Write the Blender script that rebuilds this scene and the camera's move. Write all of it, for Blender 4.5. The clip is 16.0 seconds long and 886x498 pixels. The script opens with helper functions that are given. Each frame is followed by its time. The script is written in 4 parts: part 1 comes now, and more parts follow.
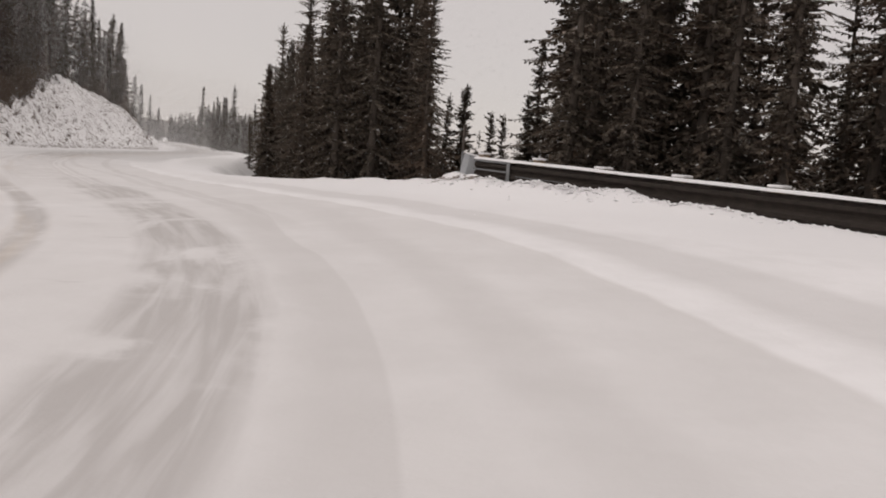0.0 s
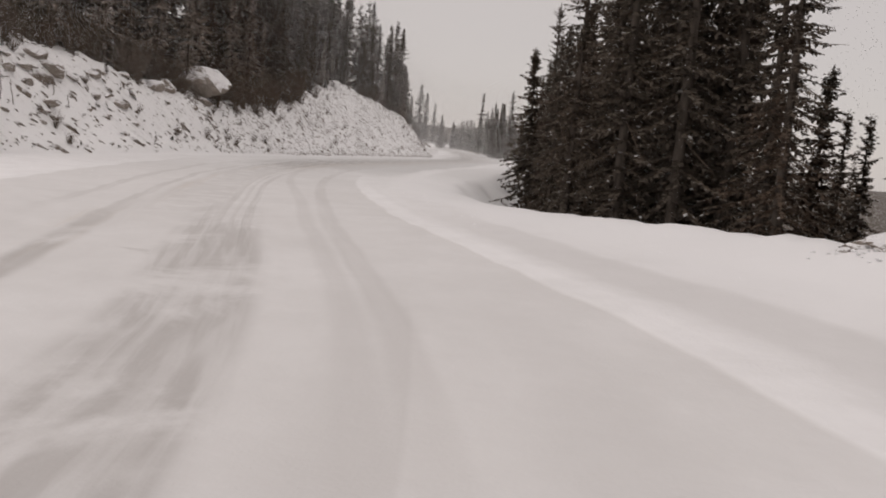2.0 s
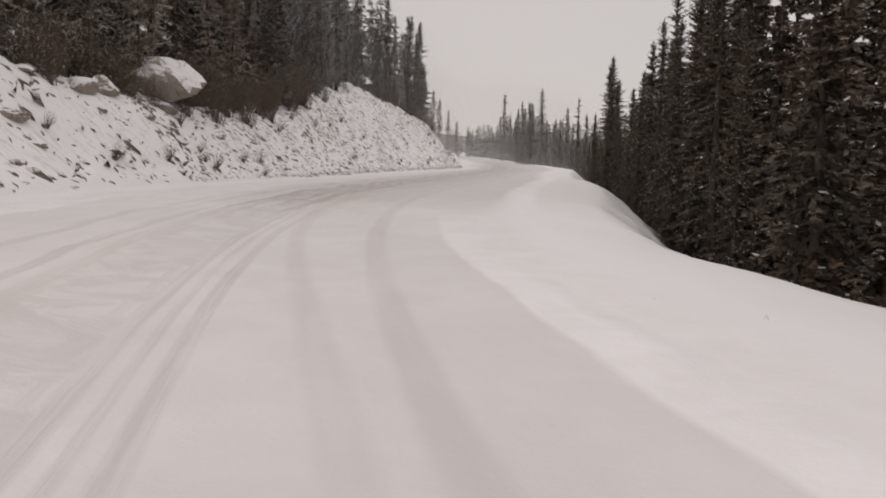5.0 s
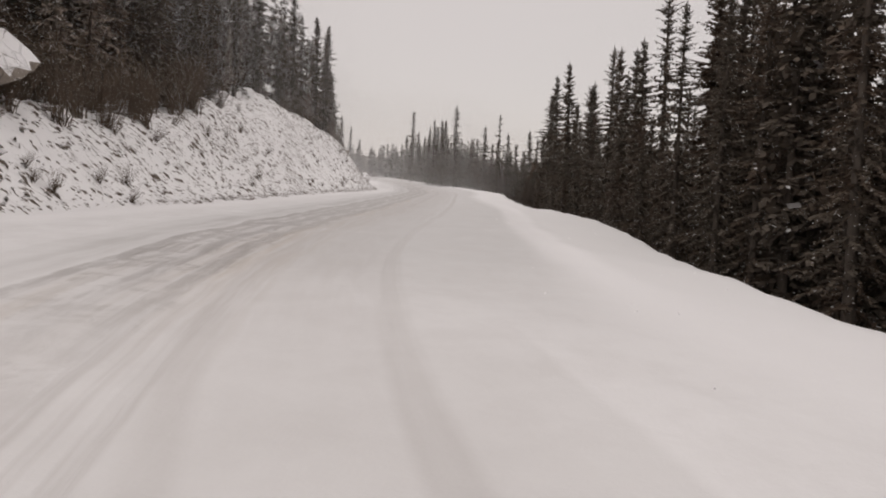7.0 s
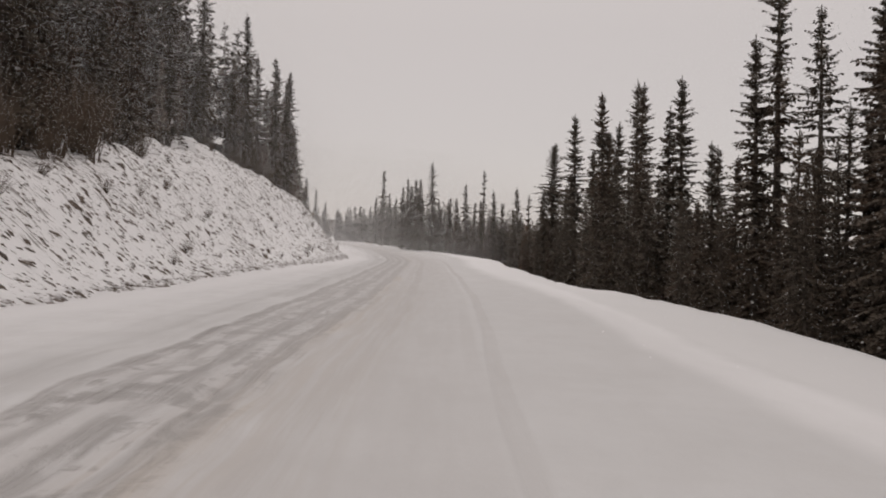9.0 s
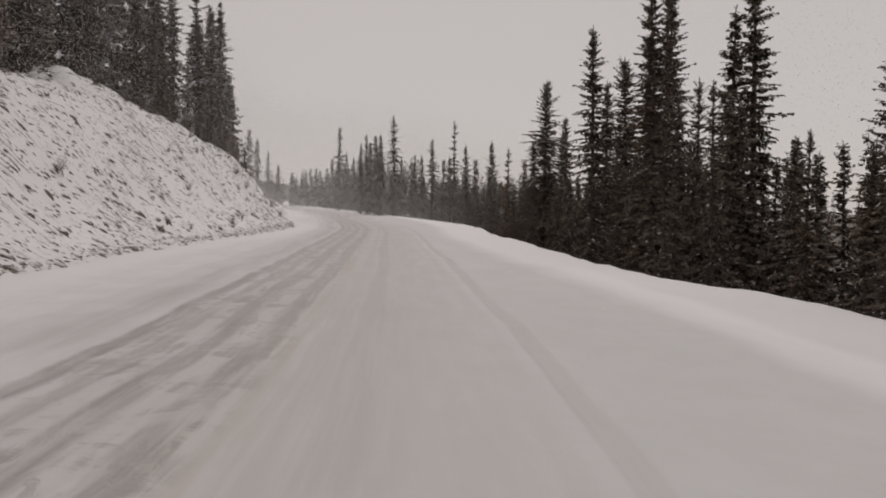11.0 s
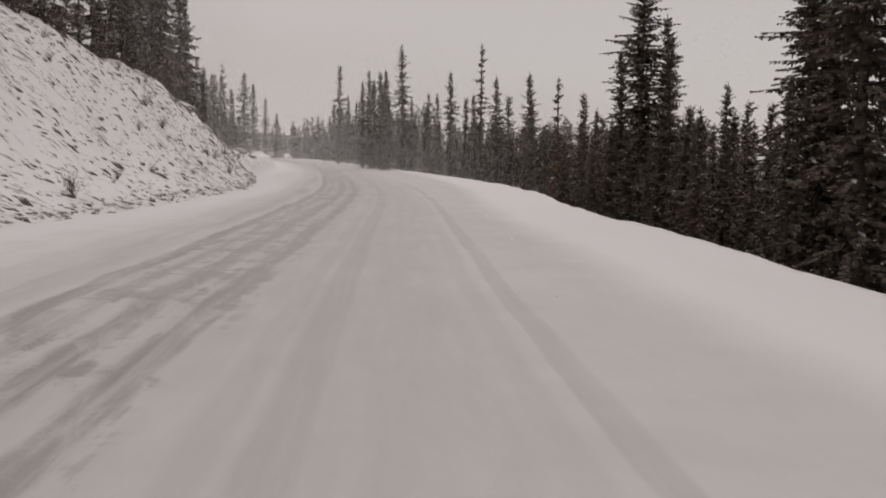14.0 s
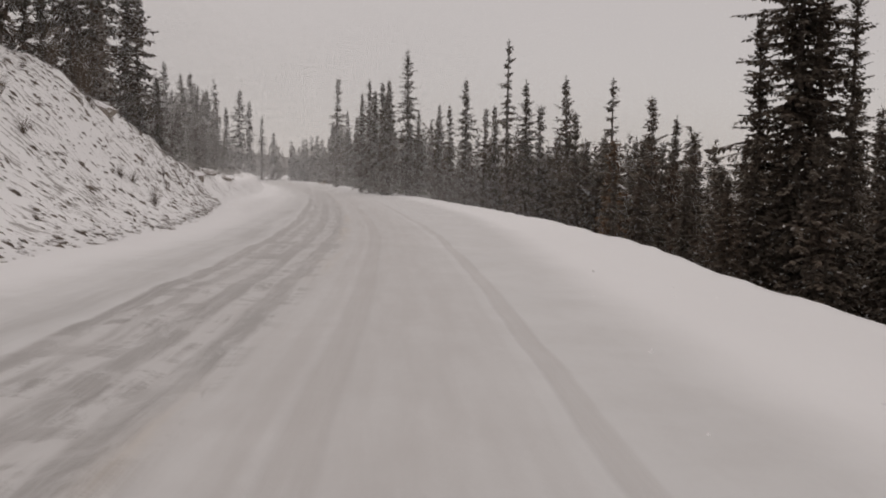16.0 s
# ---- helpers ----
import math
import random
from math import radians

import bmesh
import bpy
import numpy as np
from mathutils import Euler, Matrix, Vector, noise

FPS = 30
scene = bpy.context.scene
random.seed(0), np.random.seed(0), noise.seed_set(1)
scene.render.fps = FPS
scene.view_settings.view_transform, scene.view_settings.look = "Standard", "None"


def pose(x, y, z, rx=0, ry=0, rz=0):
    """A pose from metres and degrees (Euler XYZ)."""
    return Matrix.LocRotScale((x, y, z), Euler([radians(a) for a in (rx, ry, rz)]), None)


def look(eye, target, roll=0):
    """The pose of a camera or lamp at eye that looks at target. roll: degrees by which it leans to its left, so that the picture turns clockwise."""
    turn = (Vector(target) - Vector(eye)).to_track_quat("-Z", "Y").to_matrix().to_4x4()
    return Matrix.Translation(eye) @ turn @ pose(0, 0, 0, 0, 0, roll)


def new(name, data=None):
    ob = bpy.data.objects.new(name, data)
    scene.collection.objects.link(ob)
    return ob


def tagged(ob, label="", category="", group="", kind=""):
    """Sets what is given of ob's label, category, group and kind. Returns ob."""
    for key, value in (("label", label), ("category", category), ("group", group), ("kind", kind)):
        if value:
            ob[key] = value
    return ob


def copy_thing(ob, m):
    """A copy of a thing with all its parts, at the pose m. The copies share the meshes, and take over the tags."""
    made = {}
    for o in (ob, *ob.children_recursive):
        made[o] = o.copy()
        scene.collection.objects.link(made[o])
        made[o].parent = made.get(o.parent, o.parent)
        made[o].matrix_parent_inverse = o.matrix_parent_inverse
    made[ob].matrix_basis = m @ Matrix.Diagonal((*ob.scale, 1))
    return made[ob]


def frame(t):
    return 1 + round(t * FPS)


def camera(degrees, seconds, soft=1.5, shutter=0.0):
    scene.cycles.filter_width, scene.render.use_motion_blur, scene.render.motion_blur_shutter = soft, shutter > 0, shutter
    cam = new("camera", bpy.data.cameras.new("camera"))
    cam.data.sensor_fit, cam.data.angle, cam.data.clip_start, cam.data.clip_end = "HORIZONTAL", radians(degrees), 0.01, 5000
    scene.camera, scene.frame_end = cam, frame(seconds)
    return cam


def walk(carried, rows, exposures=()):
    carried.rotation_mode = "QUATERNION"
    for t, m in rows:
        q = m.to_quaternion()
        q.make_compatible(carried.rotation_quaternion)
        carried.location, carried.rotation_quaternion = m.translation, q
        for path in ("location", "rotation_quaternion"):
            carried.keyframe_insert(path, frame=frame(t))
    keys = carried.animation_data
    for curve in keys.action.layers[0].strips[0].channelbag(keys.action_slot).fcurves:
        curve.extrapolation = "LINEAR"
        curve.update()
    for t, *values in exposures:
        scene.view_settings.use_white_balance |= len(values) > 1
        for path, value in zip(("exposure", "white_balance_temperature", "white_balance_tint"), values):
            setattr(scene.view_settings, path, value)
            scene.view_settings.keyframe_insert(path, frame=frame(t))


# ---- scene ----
cam = camera(57.1, 16.0, soft=1.9)
# seconds, place, yaw to the left, pitch, clockwise roll
PATH = [
    (0.0, 0.00, 0.00, 1.30, -0.44, -5.98, 4.22),
    (0.5, 0.02, 2.31, 1.33, 5.38, -5.73, 4.56),
    (1.0, -0.17, 4.65, 1.40, 10.40, -5.73, 4.95),
    (1.5, -0.66, 7.05, 1.46, 14.87, -6.26, 4.89),
    (2.0, -1.39, 9.49, 1.57, 18.81, -7.00, 4.91),
    (2.5, -2.40, 11.88, 1.57, 22.38, -7.83, 4.31),
    (3.0, -3.52, 14.20, 1.54, 25.48, -8.21, 3.54),
    (3.5, -4.76, 16.43, 1.52, 26.38, -7.58, 2.73),
    (4.0, -6.10, 18.56, 1.50, 24.77, -6.60, 1.91),
    (4.5, -7.51, 20.62, 1.45, 22.28, -6.54, 1.44),
    (7.0, -13.53, 31.15, 1.49, 12.48, -4.81, 2.37),
    (7.5, -14.77, 34.00, 1.55, 12.36, -2.80, 2.55),
    (8.0, -15.85, 36.82, 1.60, 11.94, -0.55, 2.68),
    (8.5, -16.69, 39.39, 1.66, 11.03, 0.44, 1.94),
    (9.0, -17.36, 41.95, 1.71, 10.26, -0.40, 1.29),
    (9.5, -18.05, 44.61, 1.71, 9.16, -1.22, 0.77),
    (10.0, -18.76, 47.41, 1.68, 7.91, -1.91, 0.64),
    (12.5, -21.30, 62.16, 1.74, 7.35, -4.56, 0.20),
    (13.0, -21.92, 65.14, 1.70, 7.83, -5.31, 0.14),
    (13.5, -22.43, 68.11, 1.66, 8.17, -5.97, 0.26),
    (14.0, -22.97, 70.98, 1.62, 8.27, -6.25, 0.37),
    (14.5, -23.56, 73.91, 1.63, 8.35, -6.30, 0.64),
    (15.0, -24.20, 76.79, 1.65, 8.25, -6.09, 0.75),
    (15.5, -24.80, 79.63, 1.68, 8.25, -5.56, 0.70),
    (16.0, -25.32, 82.50, 1.71, 8.54, -4.66, 0.68),
]
EXPOSURES = [(0.0, 0.02), (1.0, -0.04), (3.0, -0.07), (4.5, -0.02), (7.0, 0.10), (8.5, 0.03), (10.0, -0.13), (12.5, -0.18), (16.0, -0.18)]
walk(cam, [(t, pose(x, y, z, 90 + pitch, 0, yaw) @ pose(0, 0, 0, 0, 0, roll)) for t, x, y, z, yaw, pitch, roll in PATH], EXPOSURES)

# ---- light: an even snow-cloud sky ----
world = bpy.data.worlds.new("overcast")
scene.world = world
world.use_nodes = True
wn, wl = world.node_tree.nodes, world.node_tree.links
wn.clear()
w_out = wn.new("ShaderNodeOutputWorld")
w_add = wn.new("ShaderNodeAddShader")
w_sky = wn.new("ShaderNodeTexSky")
w_sky.sky_type, w_sky.sun_disc = "NISHITA", False
w_sky.sun_elevation, w_sky.sun_rotation = radians(38), radians(200)
w_b1 = wn.new("ShaderNodeBackground")
w_b1.inputs["Strength"].default_value = 0.008
w_b2 = wn.new("ShaderNodeBackground")
w_b2.inputs["Color"].default_value = (0.575, 0.520, 0.497, 1)
w_b2.inputs["Strength"].default_value = 1.0
w_geo = wn.new("ShaderNodeTexCoord")
w_sep = wn.new("ShaderNodeSeparateXYZ")
w_map = wn.new("ShaderNodeMapRange")
w_map.inputs["From Min"].default_value, w_map.inputs["From Max"].default_value = 0.25, 1.0
w_map.inputs["To Min"].default_value, w_map.inputs["To Max"].default_value = 1.0, 1.35
wl.new(w_geo.outputs["Generated"], w_sep.inputs[0])
wl.new(w_sep.outputs[2], w_map.inputs[0])
wl.new(w_map.outputs[0], w_b2.inputs["Strength"])
wl.new(w_sky.outputs[0], w_b1.inputs["Color"])
wl.new(w_b1.outputs[0], w_add.inputs[0])
wl.new(w_b2.outputs[0], w_add.inputs[1])
wl.new(w_add.outputs[0], w_out.inputs["Surface"])
sun_data = bpy.data.lights.new("sun", "SUN")
sun_data.energy, sun_data.angle, sun_data.color = 0.6, radians(60), (1.0, 0.96, 0.92)
sun = new("sun", sun_data)
sun.matrix_world = look((0, 0, 60), (12, 25, 0))


# ---- materials ----
class Nodes:
    """Short hand for the nodes of one material."""

    def __init__(self, name):
        self.mat = bpy.data.materials.new(name)
        self.mat.use_nodes = True
        self.tree = self.mat.node_tree
        self.bsdf = self.tree.nodes["Principled BSDF"]

    def node(self, kind, **values):
        made = self.tree.nodes.new(kind)
        for key, value in values.items():
            made.inputs[key].default_value = value
        return made

    def link(self, a, b):
        self.tree.links.new(a, b)

    def put(self, value, socket):
        if isinstance(value, (int, float, tuple)):
            socket.default_value = value
        else:
            self.link(value, socket)

    def math(self, op, a, b=0.0, clamp=False):
        made = self.tree.nodes.new("ShaderNodeMath")
        made.operation, made.use_clamp = op, clamp
        self.put(a, made.inputs[0])
        self.put(b, made.inputs[1])
        return made.outputs[0]

    def mix(self, fac, a, b):
        made = self.tree.nodes.new("ShaderNodeMix")
        made.data_type = "RGBA"
        self.put(fac, made.inputs[0])
        self.put(a, made.inputs[6])
        self.put(b, made.inputs[7])
        return made.outputs[2]

    def ramp(self, value, lo, hi):
        made = self.tree.nodes.new("ShaderNodeMapRange")
        made.interpolation_type = "SMOOTHSTEP"
        self.put(value, made.inputs[0])
        self.put(lo, made.inputs[1])
        self.put(hi, made.inputs[2])
        return made.outputs[0]

    def noise(self, vector, scale, detail=4.0, rough=0.55, bent=0.0):
        made = self.node("ShaderNodeTexNoise", Scale=scale, Detail=detail, Roughness=rough, Distortion=bent)
        if vector is not None:
            self.link(vector, made.inputs["Vector"])
        return made.outputs["Fac"]

    def place(self):
        return self.tree.nodes.new("ShaderNodeNewGeometry").outputs["Position"]

    def normal_z(self):
        geo = self.tree.nodes.new("ShaderNodeNewGeometry")
        sep = self.tree.nodes.new("ShaderNodeSeparateXYZ")
        self.link(geo.outputs["Normal"], sep.inputs[0])
        return sep.outputs[2]

    def scaled(self, vector, s, turn=(0.0, 0.0, 0.0)):
        made = self.tree.nodes.new("ShaderNodeMapping")
        made.inputs["Scale"].default_value = s
        made.inputs["Rotation"].default_value = turn
        self.link(vector, made.inputs["Vector"])
        return made.outputs[0]

    def attribute(self, name):
        made = self.tree.nodes.new("ShaderNodeAttribute")
        made.attribute_name = name
        return made.outputs["Fac"]

    def bump(self, height, strength=0.4, distance=0.02):
        made = self.node("ShaderNodeBump", Strength=strength, Distance=distance)
        self.link(height, made.inputs["Height"])
        self.link(made.outputs[0], self.bsdf.inputs["Normal"])

    def done(self, colour, rough=0.8, metal=0.0, gloss=0.5):
        self.put(colour, self.bsdf.inputs["Base Color"])
        self.put(rough, self.bsdf.inputs["Roughness"])
        self.bsdf.inputs["Metallic"].default_value = metal
        self.bsdf.inputs["Specular IOR Level"].default_value = gloss
        return self.mat


SNOW = (0.86, 0.85, 0.86, 1)


def ground_material():
    n = Nodes("snowy_ground")
    pos = n.place()
    lat, along = n.attribute("lat"), n.attribute("along")
    bank, forest, road = n.attribute("bank"), n.attribute("forest"), n.attribute("road")
    comb = n.tree.nodes.new("ShaderNodeCombineXYZ")
    n.link(lat, comb.inputs[0])
    n.link(along, comb.inputs[1])
    lane = comb.outputs[0]
    streak = n.noise(n.scaled(lane, (2.2, 0.16, 1)), 1.0, 5.0, 0.6)
    fine = n.noise(n.scaled(lane, (9.0, 0.35, 1)), 1.0, 3.0, 0.6)
    patch = n.noise(n.scaled(lane, (0.55, 0.5, 1)), 1.0, 4.0, 0.6)
    cross = n.noise(n.scaled(lane, (1.0, 1.35, 1), (0, 0, 0.30)), 1.0, 6.0, 0.65, 0.9)
    wob = n.math("MULTIPLY", n.math("SUBTRACT", n.noise(n.scaled(lane, (0.0, 0.09, 1)), 1.0, 2.0), 0.5), 0.12)
    off = n.math("ADD", lat, wob)
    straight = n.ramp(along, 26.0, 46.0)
    first = n.math("SUBTRACT", 1.0, n.ramp(along, 17.0, 25.0))
    third = n.ramp(along, 33.0, 43.0)
    second = n.math("SUBTRACT", n.math("SUBTRACT", 1.0, first), third)

    def band(lo, hi, soft_lo, soft_hi, base=None):
        v = base or off
        return n.math("MULTIPLY", n.ramp(v, lo - soft_lo, lo), n.math("SUBTRACT", 1.0, n.ramp(v, hi, hi + soft_hi)))

    def track(at, half, soft, base=None):
        return band(at - half, at + half, soft, soft, base)

    def most(*values):
        out = values[0]
        for v in values[1:]:
            out = n.math("MAXIMUM", out, v)
        return out

    def times(a, b):
        return n.math("MULTIPLY", a, b)

    def less(a):
        return n.math("SUBTRACT", 1.0, a)

    worn = n.math("ADD", 0.35, n.math("ADD", times(streak, 0.6), times(n.ramp(fine, 0.3, 0.65), 0.35)))
    ease = times(less(n.ramp(along, 40.0, 55.0)), 0.38)
    wheel = n.math("ADD", off, ease)
    tyres = times(most(track(-0.50, 0.09, 0.08, wheel), track(1.06, 0.06, 0.06, wheel)), times(worn, n.math("ADD", 0.72, times(n.ramp(along, 45.0, 62.0), 0.28))))
    older = times(most(track(-0.82, 0.07, 0.06), track(0.74, 0.06, 0.07), times(track(-0.15, 0.12, 0.3), 0.4)), n.ramp(streak, 0.25, 0.7))
    # the oncoming lane: stripes along the wheels' way, gaps across, snow patches between
    bend = n.math("ADD", off, times(n.math("SUBTRACT", patch, 0.5), 0.22))
    lane_in = band(-3.0, -1.35, 0.10, 0.25, bend)
    stripes = most(track(-2.92, 0.09, 0.09, bend), track(-2.05, 0.10, 0.10, bend), track(-1.50, 0.10, 0.08, bend), times(track(-2.52, 0.05, 0.10, bend), 0.7))
    gaps = n.ramp(n.math("ADD", times(cross, 0.85), times(fine, 0.25)), 0.53, 0.66)
    wet = n.ramp(patch, 0.18, 0.55)
    torn = n.noise(n.scaled(lane, (3.2, 1.1, 1), (0, 0, 0.2)), 1.0, 6.0, 0.68, 0.8)
    stripes = times(stripes, n.math("ADD", 0.30, times(n.ramp(torn, 0.36, 0.58), 0.70)))
    dabs = times(n.ramp(torn, 0.58, 0.68), 0.8)
    slush = times(times(lane_in, most(stripes, times(gaps, wet), dabs)), third)
    slush = times(slush, n.math("ADD", 0.52, times(n.ramp(fine, 0.30, 0.62), 0.62)))
    slush = most(slush, times(times(track(-3.55, 0.10, 0.4, bend), n.ramp(streak, 0.35, 0.7)), times(third, 0.55)))
    # in the bend: a double track, the dark outer edge of the lane, a smooth middle
    pair = most(track(-0.90, 0.05, 0.05), times(track(-1.13, 0.025, 0.04), 0.75), track(-1.36, 0.05, 0.06), times(track(-1.56, 0.03, 0.05), 0.6))
    pair = times(pair, n.math("ADD", 0.45, times(n.ramp(fine, 0.3, 0.65), 0.55)))
    outer = times(most(track(-3.25, 0.05, 0.12, bend), times(track(-4.28, 0.07, 0.14, bend), 0.85), times(track(-2.75, 0.06, 0.2, bend), 0.7)), n.ramp(fine, 0.2, 0.6))
    inner = times(band(-2.6, -1.5, 0.4, 0.2, bend), n.ramp(cross, 0.38, 0.6))
    lines = times(times(pair, worn), times(n.ramp(along, 14.0, 20.0), less(third)))
    middle = most(lines, times(most(outer, times(inner, 0.75)), second))
    # a pair of fresh wheel tracks that part on the way into the straight
    inside_wheel = n.math("ADD", off, n.math("SUBTRACT", times(n.ramp(along, 24.0, 40.0), 0.92), 0.04))
    outside_wheel = n.math("SUBTRACT", off, n.math("ADD", 0.38, times(n.ramp(along, 18.0, 36.0), 0.28)))
    twin = most(times(track(0.0, 0.06, 0.13, inside_wheel), 0.75), track(0.0, 0.08, 0.11, outside_wheel))
    twin = times(times(twin, n.math("ADD", 0.40, times(n.ramp(streak, 0.3, 0.6), 0.60))), times(n.ramp(along, 9.0, 17.0), less(n.ramp(along, 35.0, 43.0))))
    # before the bend: broad blown-off blotches with short streaks across, and a ploughed line
    swing = n.math("SUBTRACT", off, times(n.math("MAXIMUM", n.math("SUBTRACT", along, 11.0), 0.0), 0.115))
    shreds = n.noise(n.scaled(lane, (0.8, 2.0, 1), (0, 0, 0.12)), 1.0, 3.0, 0.5, 0.8)
    soft = n.noise(n.scaled(pos, (1.0, 0.8, 1), (0, 0, 0.6)), 0.62, 5.0, 0.6, 0.5)
    brush = n.noise(n.scaled(lane, (6.0, 0.5, 1), (0, 0, 0.22)), 1.0, 3.0, 0.5, 0.4)
    blotch = times(band(-1.65, -0.85, 0.35, 0.30, bend), n.ramp(soft, 0.36, 0.54))
    blotch = times(blotch, n.math("ADD", 0.45, times(n.ramp(brush, 0.33, 0.62), 0.55)))
    blades = times(band(-2.3, -0.9, 0.5, 0.5), times(n.ramp(shreds, 0.62, 0.76), 0.45))
    side_band = times(track(-3.15, 0.10, 0.20, bend), times(n.ramp(soft, 0.26, 0.50), n.math("ADD", 0.60, times(brush, 0.6))))
    arcs = times(less(n.ramp(along, 12.0, 18.0)), most(times(band(-0.25, 0.02, 0.45, 0.05, swing), 0.30), times(track(0.95, 0.10, 0.35, swing), 0.22)))
    furrow = n.math("ADD", bend, times(n.ramp(along, 9.0, 25.0), 0.78))
    ridge_line = times(band(2.46, 2.72, 0.10, 0.28, furrow), less(n.ramp(along, 28.0, 38.0)))
    beside = times(times(band(3.15, 3.75, 0.3, 0.2, furrow), 0.34), less(n.ramp(along, 19.0, 28.0)))
    start = most(times(most(blotch, blades, side_band, arcs), first), beside)
    film = times(most(times(band(-3.8, 2.36, 1.2, 0.18, furrow), less(third)), times(band(-3.8, 9.0, 1.2, 0.5), third), times(band(-3.8, 2.6, 1.2, 3.0), 0.32)), n.math("ADD", 0.45, times(n.ramp(patch, 0.05, 0.65), 0.55)))
    verge = times(band(-6.15, -3.4, 0.22, 0.4, bend), less(third))
    verge = most(verge, times(band(-4.35, -3.0, 0.25, 0.2, bend), times(third, 0.85)))
    film = n.math("MAXIMUM", times(film, less(times(ridge_line, 0.7))), times(verge, n.math("ADD", 0.6, times(patch, 0.5))))
    packed = (0.47, 0.448, 0.438, 1)
    dirty = (0.29, 0.277, 0.268, 1)
    sand = (0.56, 0.47, 0.37, 1)
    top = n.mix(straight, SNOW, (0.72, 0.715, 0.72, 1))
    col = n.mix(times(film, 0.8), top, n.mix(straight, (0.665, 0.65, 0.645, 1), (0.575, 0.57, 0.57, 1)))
    grime = times(band(-3.0, 0.3, 0.1, 0.7), times(third, n.math("ADD", 0.20, times(n.ramp(n.noise(n.scaled(lane, (5.0, 0.6, 1), (0, 0, 0.05)), 1.0, 4.0, 0.55, 0.3), 0.25, 0.75), 0.28))))
    scuffed = times(times(band(-1.45, -0.35, 0.2, 0.4, wheel), third), times(less(n.ramp(along, 58.0, 72.0)), n.ramp(fine, 0.32, 0.62)))
    col = n.mix(grime, col, packed)
    col = n.mix(times(scuffed, 0.55), col, n.mix(streak, packed, (0.50, 0.445, 0.39, 1)))
    col = n.mix(times(most(tyres, times(older, 0.7)), times(third, 0.50)), col, packed)
    col = n.mix(times(middle, 0.46), col, packed)
    col = n.mix(times(twin, 0.36), col, packed)
    col = n.mix(times(start, 0.80), col, (0.44, 0.42, 0.41, 1))
    col = n.mix(times(slush, 0.74), col, dirty)
    sandy = times(most(times(track(-1.25, 0.05, 0.22), third), times(track(-3.3, 0.2, 0.3), first), times(track(-2.6, 0.1, 0.3), second)), n.ramp(streak, 0.45, 0.7))
    col = n.mix(times(sandy, 0.30), col, sand)
    broad = n.noise(pos, 0.35, 4.0)
    drift = n.mix(n.math("MULTIPLY", broad, 0.35), SNOW, (0.70, 0.695, 0.70, 1))
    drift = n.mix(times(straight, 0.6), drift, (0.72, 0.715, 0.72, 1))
    mottle = n.math("ADD", times(n.noise(pos, 1.3, 5.0, 0.6), 0.6), times(n.noise(n.scaled(lane, (3.0, 1.1, 1)), 1.0, 5.0, 0.65), 0.4))
    col = n.mix(times(n.ramp(mottle, 0.40, 0.64), 0.20), col, n.mix(straight, (0.58, 0.565, 0.56, 1), packed))
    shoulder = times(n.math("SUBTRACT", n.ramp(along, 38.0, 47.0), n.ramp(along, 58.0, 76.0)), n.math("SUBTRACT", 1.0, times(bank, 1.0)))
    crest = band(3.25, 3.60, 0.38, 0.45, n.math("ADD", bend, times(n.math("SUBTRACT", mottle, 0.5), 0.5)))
    # shade on the ridge's outer flank, painted in as greyer snow
    flank_shade = band(4.0, 6.6, 0.4, 1.2, bend)
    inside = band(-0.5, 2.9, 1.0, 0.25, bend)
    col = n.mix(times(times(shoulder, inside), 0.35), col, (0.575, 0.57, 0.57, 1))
    col = n.mix(road, drift, col)
    col = n.mix(times(times(shoulder, flank_shade), 0.40), col, (0.62, 0.615, 0.61, 1))
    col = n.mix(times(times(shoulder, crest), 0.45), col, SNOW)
    col = n.mix(times(bank, 0.85), col, (0.88, 0.875, 0.88, 1))
    # rubble, soil and dry grass under thin snow on the cut bank
    face = n.tree.nodes.new("ShaderNodeCombineXYZ")
    updip = n.attribute("updip")
    n.link(updip, face.inputs[0])
    n.link(n.math("ADD", along, times(updip, 0.70)), face.inputs[1])
    rub = n.noise(n.scaled(face.outputs[0], (2.2, 7.5, 1)), 1.0, 3.0, 0.6, 0.8)
    rub2 = n.noise(pos, 9.0, 4.0, 0.7)
    cover = n.noise(pos, 0.33, 3.0)
    bare = n.ramp(n.math("ADD", n.math("ADD", times(rub, 0.8), times(rub2, 0.22)), times(cover, 0.3)), 0.705, 0.785)
    soil = n.mix(rub2, (0.07, 0.06, 0.052, 1), (0.24, 0.21, 0.185, 1))
    bare = times(bare, n.math("ADD", 0.22, times(n.ramp(along, 42.0, 58.0), 0.48)))
    col = n.mix(times(bare, bank), col, soil)
    # needle litter with thin snow under the trees
    lit = n.noise(pos, 1.1, 6.0, 0.65)
    floor_c = n.mix(n.ramp(lit, 0.52, 0.66), n.mix(rub2, (0.035, 0.026, 0.018, 1), (0.09, 0.07, 0.05, 1)), (0.62, 0.61, 0.61, 1))
    col = n.mix(forest, col, floor_c)
    grain = n.noise(pos, 38.0, 3.0)
    lumps = n.noise(pos, 3.0, 4.0)
    h = n.math("ADD", times(grain, 0.2), times(lumps, 0.8))
    h = n.math("SUBTRACT", h, times(road, times(most(times(tyres, third), slush, times(middle, 0.7), times(start, 0.4)), 0.9)))
    h = n.math("ADD", h, times(road, times(ridge_line, 1.2)))
    h = n.math("ADD", h, times(bank, times(rub, 1.7)))
    n.bump(h, 0.35, 0.05)
    rough = n.math("SUBTRACT", 0.85, times(road, times(slush, 0.4)))
